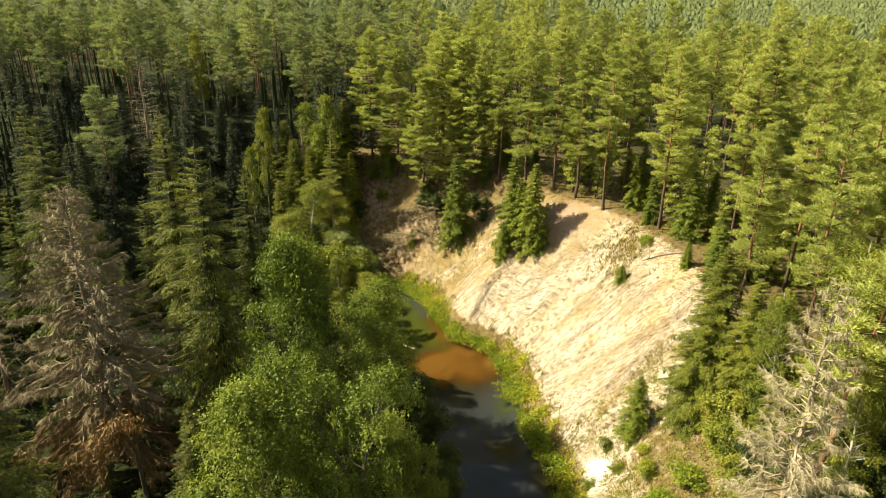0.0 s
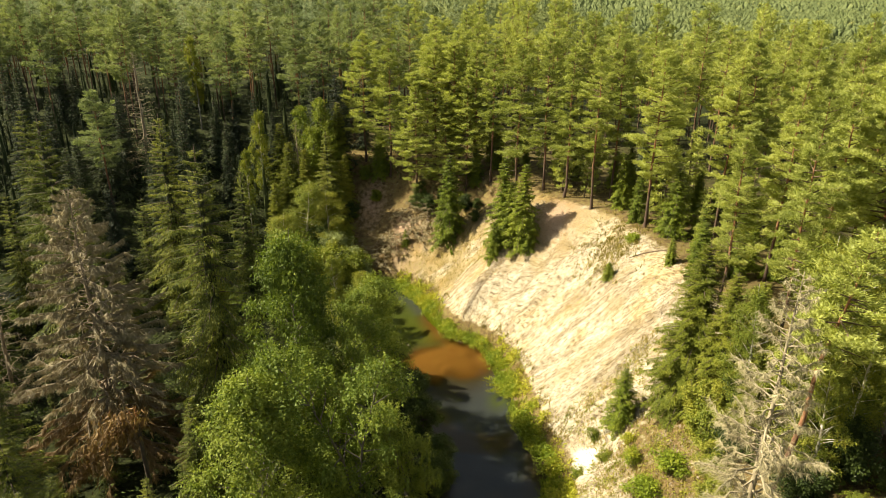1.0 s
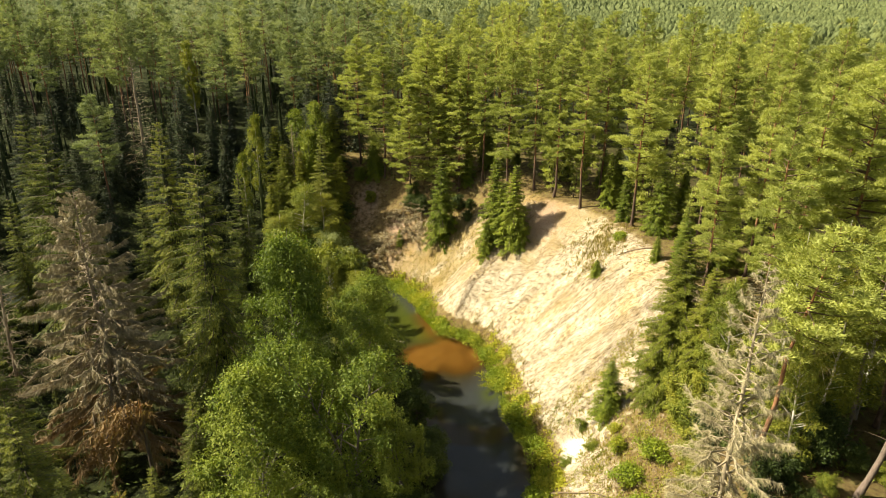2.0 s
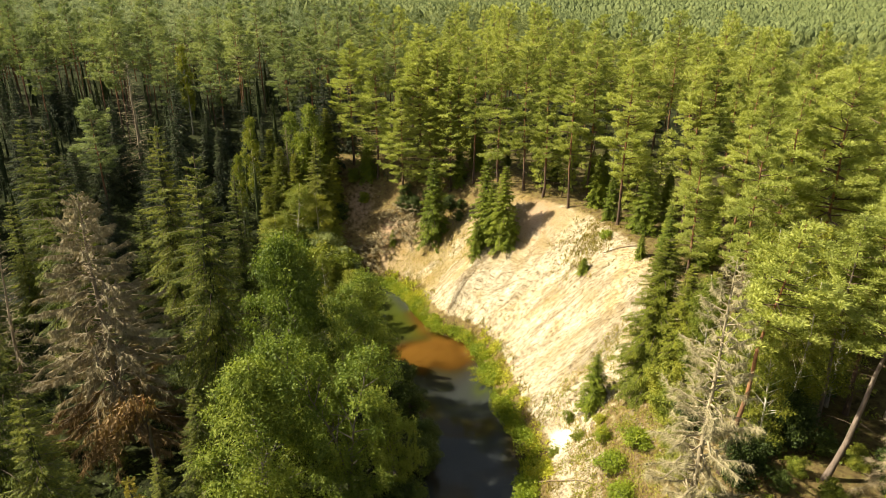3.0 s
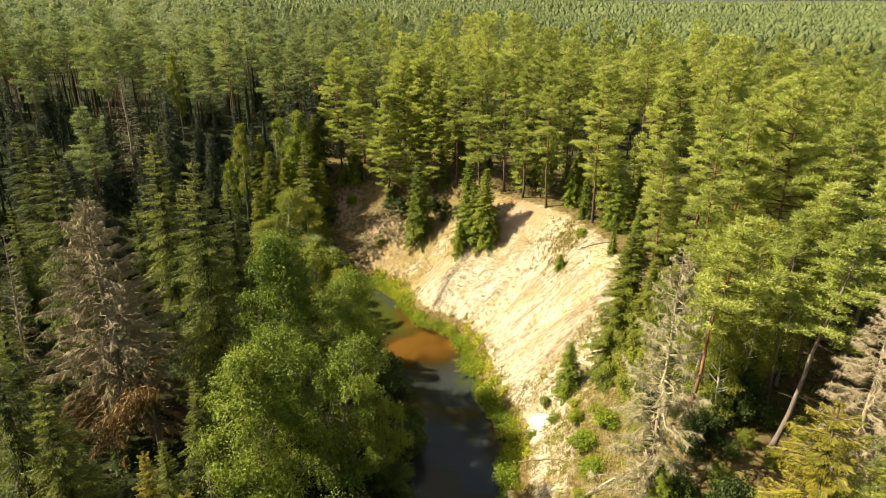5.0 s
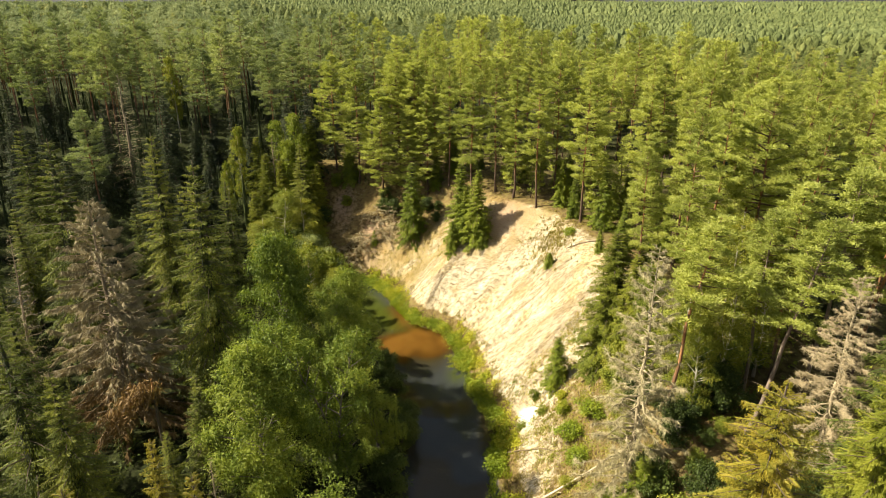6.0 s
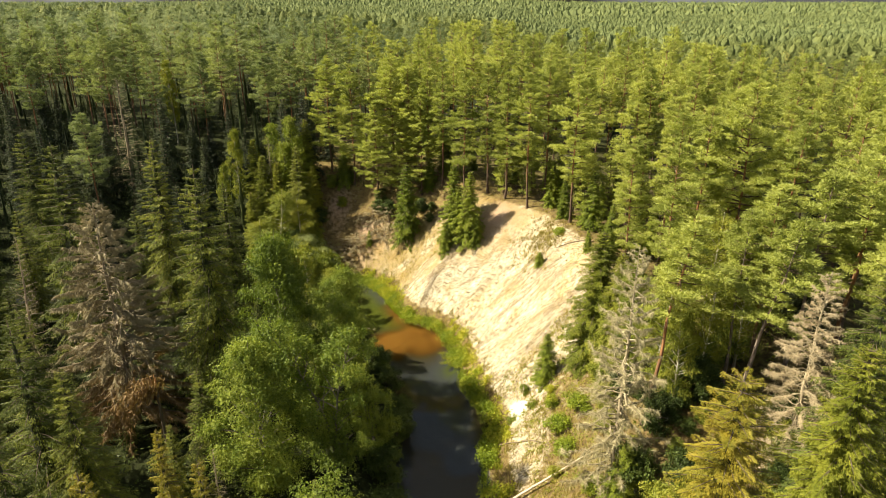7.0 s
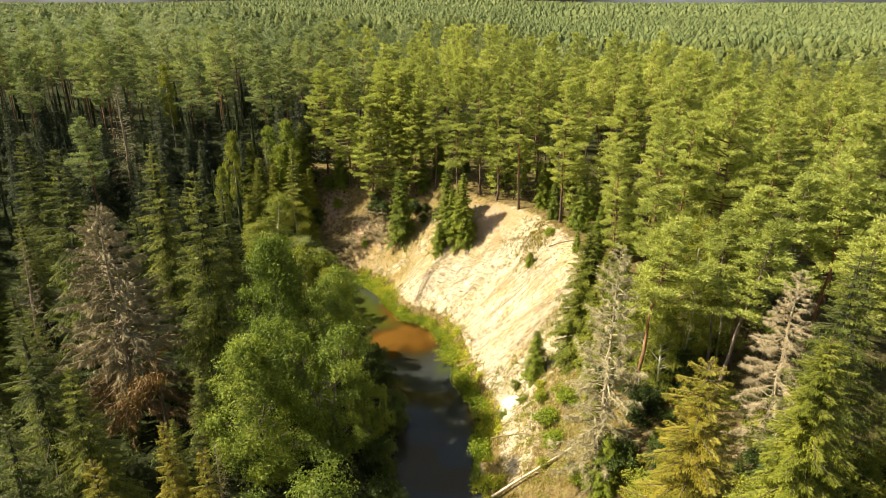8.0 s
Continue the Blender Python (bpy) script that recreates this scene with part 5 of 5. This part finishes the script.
mounds("waterside_herbs", *clumped(x, y, 3.3, 0.6), 46, 1.15, 0.9, 0.26, GRASS, "bright green herbs crowding the waterline", rng)
x, y = rng.uniform(-6, 9, 900), rng.uniform(95, 111, 900)
keep = (bank(x, y)[0] > 1.5) & (bank(x, y)[0] < 15)
tufts("slope_hay", x[keep], y[keep], 9, 0.5, 0.07, 0.4, STRAW, "yellow dry grass covering the upstream slope", rng)
x, y, _ = along_bank(520, 36, 104, 0.2, 2.6, rng)
x, y = clumped(x, y, 2.6, 0.48)
mounds("bank_herbs", x, y, 44, 1.0, 0.8, 0.28, GRASS, "green herbs and low willow along the waterline", rng)
x, y = rng.normal(9.2, 0.7, 60), rng.normal(70.5, 1.5, 60)
keep = bank(x, y)[0] < -0.3
tufts("river_weed", x[keep], y[keep], 12, 0.5, 0.12, 0.35, GRASS, "bright green water weed reaching the surface", rng, 1.6, "water weed")
x, y = rng.normal(25.2, 2.0, 260), rng.normal(81.5, 3.0, 260)
tufts("crest_grass", x, y, 12, 0.75, 0.08, 0.4, STRAW, "yellowish grass at the top of the sand slope", rng)
x, y, _ = along_bank(620, 30, 112, 2.5, 22, rng)
tufts("slope_grass", x, y, 7, 0.28, 0.06, 0.22, STRAW, "sparse dry grass tufts on the sand slope", rng)
x, y, _ = along_bank(1100, 28, 60, 4.5, 15, rng)
tufts("slope_weeds", x, y, 10, 0.5, 0.1, 0.4, STRAW, "dry weeds on the lower sand slope", rng)
x, y, _ = along_bank(330, 28, 60, 4.0, 14, rng)
mounds("slope_bushes", x, y, 22, 0.45, 0.55, 0.2, BIRCH, "low yellow-green weeds and seedlings on the lower slope", rng)
x, y, _ = along_bank(34000, 34, 112, 2.2, 22, rng)
base = np.column_stack([x, y, ground_z(x, y) + 0.02])
v, f = sprays(base, rng.normal(size=base.shape) * np.array([1, 1, 0.25]), rng.uniform(0.06, 0.30, len(x)), rng.uniform(0.03, 0.10, len(x)), rng, 0.1)
tagged(new("slope_litter", mesh_of("slope_litter", v, f, [RUST])), "dark twigs, clods and bark scraps on the sand", "litter", kind="stuff")


def clods(name, x, y, size, mat, label, rng):
    """Lumps of crusted sand: low three-sided stones with a flat foot, in one mesh."""
    n = len(x)
    turn = rng.uniform(0, 6.28, (n, 1)) + np.array([[0, 2.1, 4.2]]) + rng.normal(size=(n, 3)) * 0.3
    r = size[:, None] * rng.uniform(0.6, 1.2, (n, 3))
    z = ground_z(x, y)
    ring = np.stack([x[:, None] + np.cos(turn) * r, y[:, None] + np.sin(turn) * r, np.repeat(z[:, None] - 0.25 * size[:, None], 3, 1)], -1)
    peak = np.column_stack([x, y, z + size * rng.uniform(0.35, 0.8, n)]) + rng.normal(size=(n, 3)) * 0.2 * size[:, None] * np.array([1, 1, 0])
    v = np.concatenate([ring, peak[:, None]], 1).reshape(-1, 3)
    f = (np.arange(n)[:, None, None] * 4 + np.array([(0, 1, 3), (1, 2, 3), (2, 0, 3), (2, 1, 0)])[None]).reshape(-1, 3)
    return tagged(new(name, mesh_of(name, v, f, [mat])), label, "clods", kind="stuff")


x, y, d = along_bank(30000, 40, 106, 3.0, 20, rng)
s = bank(x, y)[1] + 0.22 * d
keep = rough((s + 1.6 * rough(x / 6.3, y / 6.3)) / 1.15, d / 5) * 0.6 + rough(x / 1.7 + 3, y / 1.7) * 0.4 < 0.42
x, y = x[keep], y[keep]
clods("sand_clods", x, y, 0.05 + 0.16 * rng.random(len(x)) ** 3, CLOD, "crusted clods of pale sand strewn down the slope", rng)
x, y, _ = along_bank(900, 60, 120, 20, 34, rng)
tufts("forest_grass", x, y, 7, 0.35, 0.08, 0.35, STRAW, "dry yellow grass under the pines", rng)

gx, gy = scatter(-98, 3, -60, 106, 2.4, rng)
gd, _ = bank(gx, gy)
keep = (gd < -RIVER - 0.3) & ((np.abs(gx) < 0.8 * (gy + 32) + 5) | ((gy < 4) & (gx > -45)))
mounds("undergrowth", gx[keep], gy[keep], 26, 1.5, 1.4, 0.36, SHADED_LEAF, "dense green bushes and ferns under the low-bank trees", rng)
gx, gy = scatter(-90, 4, 100, 140, 2.6, rng)
gd, _ = bank(gx, gy)
keep = (gd > 2) & ((gx < -19) | (gd > 15))
mounds("valley_scrub", gx[keep], gy[keep], 26, 1.3, 1.4, 0.36, SHADED_LEAF, "green scrub on the shaded valley side", rng)
gx, gy = scatter(12, 60, -60, 60, 2.7, rng)
gd, _ = bank(gx, gy)
keep = (gd > np.where(gy < 4, 3, 13) + 0.2 * np.maximum(gy - 36, 0)) & (gd < 60) & (gd > np.where(gy > 44, 24, 0)) & (rng.random(len(gx)) < 0.75)
mounds("brushwood_bushes", gx[keep], gy[keep], 24, 1.2, 1.2, 0.36, BIRCH, "yellow-green bushes under the bank-top trees", rng)
gx, gy = scatter(-60, 60, 88, 150, 3.6, rng)
gd, _ = bank(gx, gy)
keep = (gd > 27) & (rng.random(len(gx)) < 0.5)
mounds("bilberry_cover", gx[keep], gy[keep], 14, 0.5, 1.3, 0.36, SHADED_LEAF, "low green shrub cover on the pine forest floor", rng)


# ---- shrubs that stand singly ----
SHRUBS = kinds("shrub", "yellow-green willow shrub on the sandy slope", "shrub", "shrubs on the slope", 2.0,
               [leafy(101, 2.0, 1.2, 0.02, 0.8, (ALDER_BARK, GRASS), 24, 0.13, stems=3), leafy(102, 2.0, 1.0, 0.02, 0.8, (ALDER_BARK, BIRCH), 22, 0.13, stems=3)])
SLOPE_SHRUBS = [(18, 54.8, 1.7, 1), (27.6, 79.6, 1.5, 0),
                (17.9, 50.6, 1.3, 1), (15.3, 51.1, 1.4, 1), (19.8, 47.5, 2, 0), (20.3, 51, 1.5, 0), (22, 44.2, 2.4, 0), (19.3, 39.6, 2.2, 0), (17.8, 37.6, 1.8, 1),
                (19.5, 43.5, 2.2, 0), (20.5, 31.5, 2.6, 0), (-12.5, 104.8, 2.6, 0)]
for x, y, h, k in SLOPE_SHRUBS:
    plant(SHRUBS[k], x, y, h * 0.85, 2.0, sink=0.08, fat=random.uniform(0.9, 1.5))
BUSHES = kinds("bush", "large leafy yellow-green bush at the forest edge", "shrub", "bushes at the forest edge", 5.0,
               [leafy(105, 5.0, 2.4, 0.02, 1.1, (ALDER_BARK, BIRCH), 40, 0.2, stems=2), leafy(106, 5.0, 2.2, 0.02, 1.1, (ALDER_BARK, SHADED_LEAF), 40, 0.2, stems=2)])
EDGE_BUSHES = [(22.9, 29.2, 5, 1), (32.6, 17.5, 5, 0), (40.7, 20.1, 5, 0), (29.3, 17.3, 5, 0), (34.8, 16.6, 5.5, 0), (37.5, 15, 6, 0), (26.5, 26, 4, 1),
               (0.3, 50.5, 4.5, 1), (0.6, 54.5, 4, 1), (-1.2, 60, 5, 1), (-2.5, 66, 4.5, 1), (-6, 73, 5, 1), (-0.8, 43, 5, 1), (-0.5, 36, 5, 1), (-9.5, 84, 5, 0),
               (-12.5, 96, 6, 0), (-17.5, 97, 8, 0), (-22, 96, 10.5, 0), (-19, 101, 10, 0), (-14.5, 102, 8, 0), (-24, 101.5, 10, 0), (-16.5, 110, 5.5, 0), (-20, 110, 7, 1), (-14.6, 107.5, 4, 0)]
EDGE_BUSHES += [(28.5, 34.6, 2.2, 1), (31.2, 33.2, 1.8, 0), (29.8, 37.6, 2.4, 1), (34.8, 35.6, 2.4, 1), (32.2, 30.2, 2, 0), (29.2, 31.8, 1.8, 1), (36.5, 33.8, 2.2, 0), (33.2, 37.6, 2, 1), (27.2, 29.6, 2, 0), (24.5, 33, 2.5, 0), (30, 36, 2.5, 1), (24, 38, 2, 0), (27, 40, 2.5, 1), (28, 23, 4, 0), (36, 27, 4, 0), (33, 23, 3.5, 1),
                (-3, 113.5, 3, 1), (2, 112.5, 2.5, 1), (5.5, 110, 2, 0), (-11, 117, 2.5, 0), (-16, 115, 4, 1), (-13.5, 121, 3, 0), (8, 107, 2, 1), (-1, 112, 3.5, 1), (2.5, 110.5, 3, 1), (6, 108.5, 3, 1), (7.5, 104.5, 2.2, 1), (-2.5, 115.5, 3, 1), (27, 34, 4.5, 1), (32.5, 37, 5, 1), (34, 40, 5, 1), (30.5, 41, 4.5, 1), (38, 30, 5, 1), (25.5, 42, 3.5, 1), (28, 45, 4, 1), (33, 46, 5, 1), (38, 43, 5, 1), (24, 24, 4.5, 0), (27.5, 15, 5, 0), (31, 12, 5, 0), (33, 8, 6, 0), (38, 11, 6, 0), (29, 7, 5, 0), (25.5, 4, 5, 0), (30.5, 2, 6, 0), (35.5, 4.5, 6, 0), (25, 44, 4, 0), (24.3, 41.5, 3.5, 0), (23.5, 38.5, 3, 0), (25.8, 46.5, 4.5, 0), (27, 50, 5, 1), (27.5, 53, 5, 0)]
for x, y, h, k in EDGE_BUSHES:
    plant(BUSHES[k], x, y, h, 5.0, sink=0.05)
WILLOWS = kinds("willow", "grey-green willow at the foot of the gully", "willow tree", "willows by the river", 8.0,
                [leafy(107, 8.0, 2.8, 0.02, 1.2, (ALDER_BARK, BLUISH), 46, 0.2, stems=3)])
for x, y, h in [(-15.6, 104.2, 8), (-12.6, 103.2, 6), (-18.6, 106.5, 9)]:
    plant(WILLOWS[0], x, y, h, 8.0, sink=0.05)
SCRUB = kinds("dead_bush", "tangle of dead grey-brown brushwood in the gully", "dead bush", "dead bushes in the gully", 3.0,
              [dead_spruce(111, 3.0, 2.4, 0.05, (DEAD_BARK, DRY), 5.0, 0.1, 0.03)])
for x, y, h in [(-7, 108.5, 3.2), (-8.5, 109, 3), (-4, 109.8, 3), (-1, 110.5, 3.4), (-11.5, 108, 2.8), (-4.5, 113, 3), (-2, 108, 2.4), (-9, 106.5, 2.6)]:
    plant(SCRUB[0], x, y, h, 3.0, fat=1.5)


# ---- fallen wood ----
def fallen(name, a, b, thick, mat, label, stubs, seed):
    """A fallen stem between two points of the ground, with broken stubs."""
    rng = np.random.default_rng(seed)
    a, b = np.array([*a, max(float(ground_z(*a)), -0.1) + thick]), np.array([*b, float(ground_z(*b)) + thick])
    u = np.linspace(0, 1, 9)
    p = a + (b - a) * u[:, None]
    p[:, 2] = np.maximum(p[:, 2], np.maximum(ground_z(p[:, 0], p[:, 1]), -0.05) + thick * 0.8)
    p[1:-1] += rng.normal(size=(7, 3)) * 0.03
    ob = tagged(new(name), label, "log", "fallen logs")
    ob.location = a
    part("trunk", mesh_of(name, *tube(p - a, thick * np.linspace(1, 0.45, 9), 8), [mat], smooth=True), ob)
    for k in range(stubs):
        c = p[int(rng.integers(2, 8))] - a
        d = unit(rng.normal(size=3) + np.array([0, 0, 0.8]))
        part("stub", mesh_of("stub", *tube([c, c + d * rng.uniform(0.4, 1.1)], [thick * 0.3, thick * 0.08], 5), [mat]), ob)
    return ob


fallen("fallen_log", (11.9, 37.3), (21.0, 36.9), 0.17, PALE_WOOD, "pale barkless log lying down the slope", 3, 1)
fallen("fallen_log", (13.3, 47.9), (17.8, 43.0), 0.10, DEAD_BARK, "thin dark log lying across the sand", 2, 2)
fallen("fallen_log", (-6.6, 82.3), (-3.4, 80.4), 0.10, PALE_WOOD, "pale branch stuck in the river shallows", 2, 3)
fallen("fallen_log", (2.6, 83.2), (4.6, 81.3), 0.06, DEAD_BARK, "dark waterlogged branch at the river bank", 4, 4)
fallen("fallen_log", (31.6, 73.5), (26.5, 76.5), 0.12, DEAD_BARK, "dark root and stem lying at the bank edge", 3, 5)


def broken_tree(x, y, height, seed):
    """A spruce snapped off in a storm: dark stem, split orange wood at the break, top hanging down."""
    rng = np.random.default_rng(seed)
    ob = tagged(new("broken_tree"), "storm-broken spruce with split orange wood", "dead tree", "dead snags")
    ob.location = (x, y, float(ground_z(x, y)) - 0.2)
    p, r, body = stem(height, 0.24, rng, top=0.6)
    part("trunk", mesh_of("broken_trunk", *body, [SPRUCE_BARK], smooth=True), ob)
    for k in range(5):
        a = p[-1] + rng.normal(size=3) * np.array([0.08, 0.08, 0.1]) - np.array([0, 0, 0.5])
        part("splinter", mesh_of("splinter", *tube([a, a + np.array([*(rng.normal(size=2) * 0.25), rng.uniform(0.8, 2.2)])], [0.10, 0.015], 4), [SPLIT_WOOD]), ob, "split orange wood")
    top = p[-1] + np.array([-0.1, 0, 0])
    fall = np.array([top, top + (-1.3, -0.5, 0.3), top + (-3.2, -1.2, -2.0), top + (-4.5, -1.6, -4.6)])
    part("hanging_top", mesh_of("hanging_top", *tube(fall, [0.14, 0.13, 0.09, 0.03], 7), [SPRUCE_BARK], smooth=True), ob, "snapped top hanging down")
    u = rng.random(1500)
    base = np.column_stack([np.interp(u, np.linspace(0, 1, 4), fall[:, c]) for c in range(3)]) + rng.normal(size=(1500, 3)) * np.array([0.7, 0.7, 0.5])
    size = rng.uniform(0.3, 0.8, 1500)
    part("needles", mesh_of("hanging_needles", *sprays(base, rng.normal(size=(1500, 3)) * 0.5 + np.array([-0.3, 0, -0.8]), size, size * 0.3, rng), [RUST]), ob, "brown dead needles")
    return ob


SPLIT_WOOD = bark_material("split_wood", (0.45, 0.22, 0.09), (0.5, 0.26, 0.11), 5.0)
broken_tree(-26.0, 44.5, 11.5, 3)
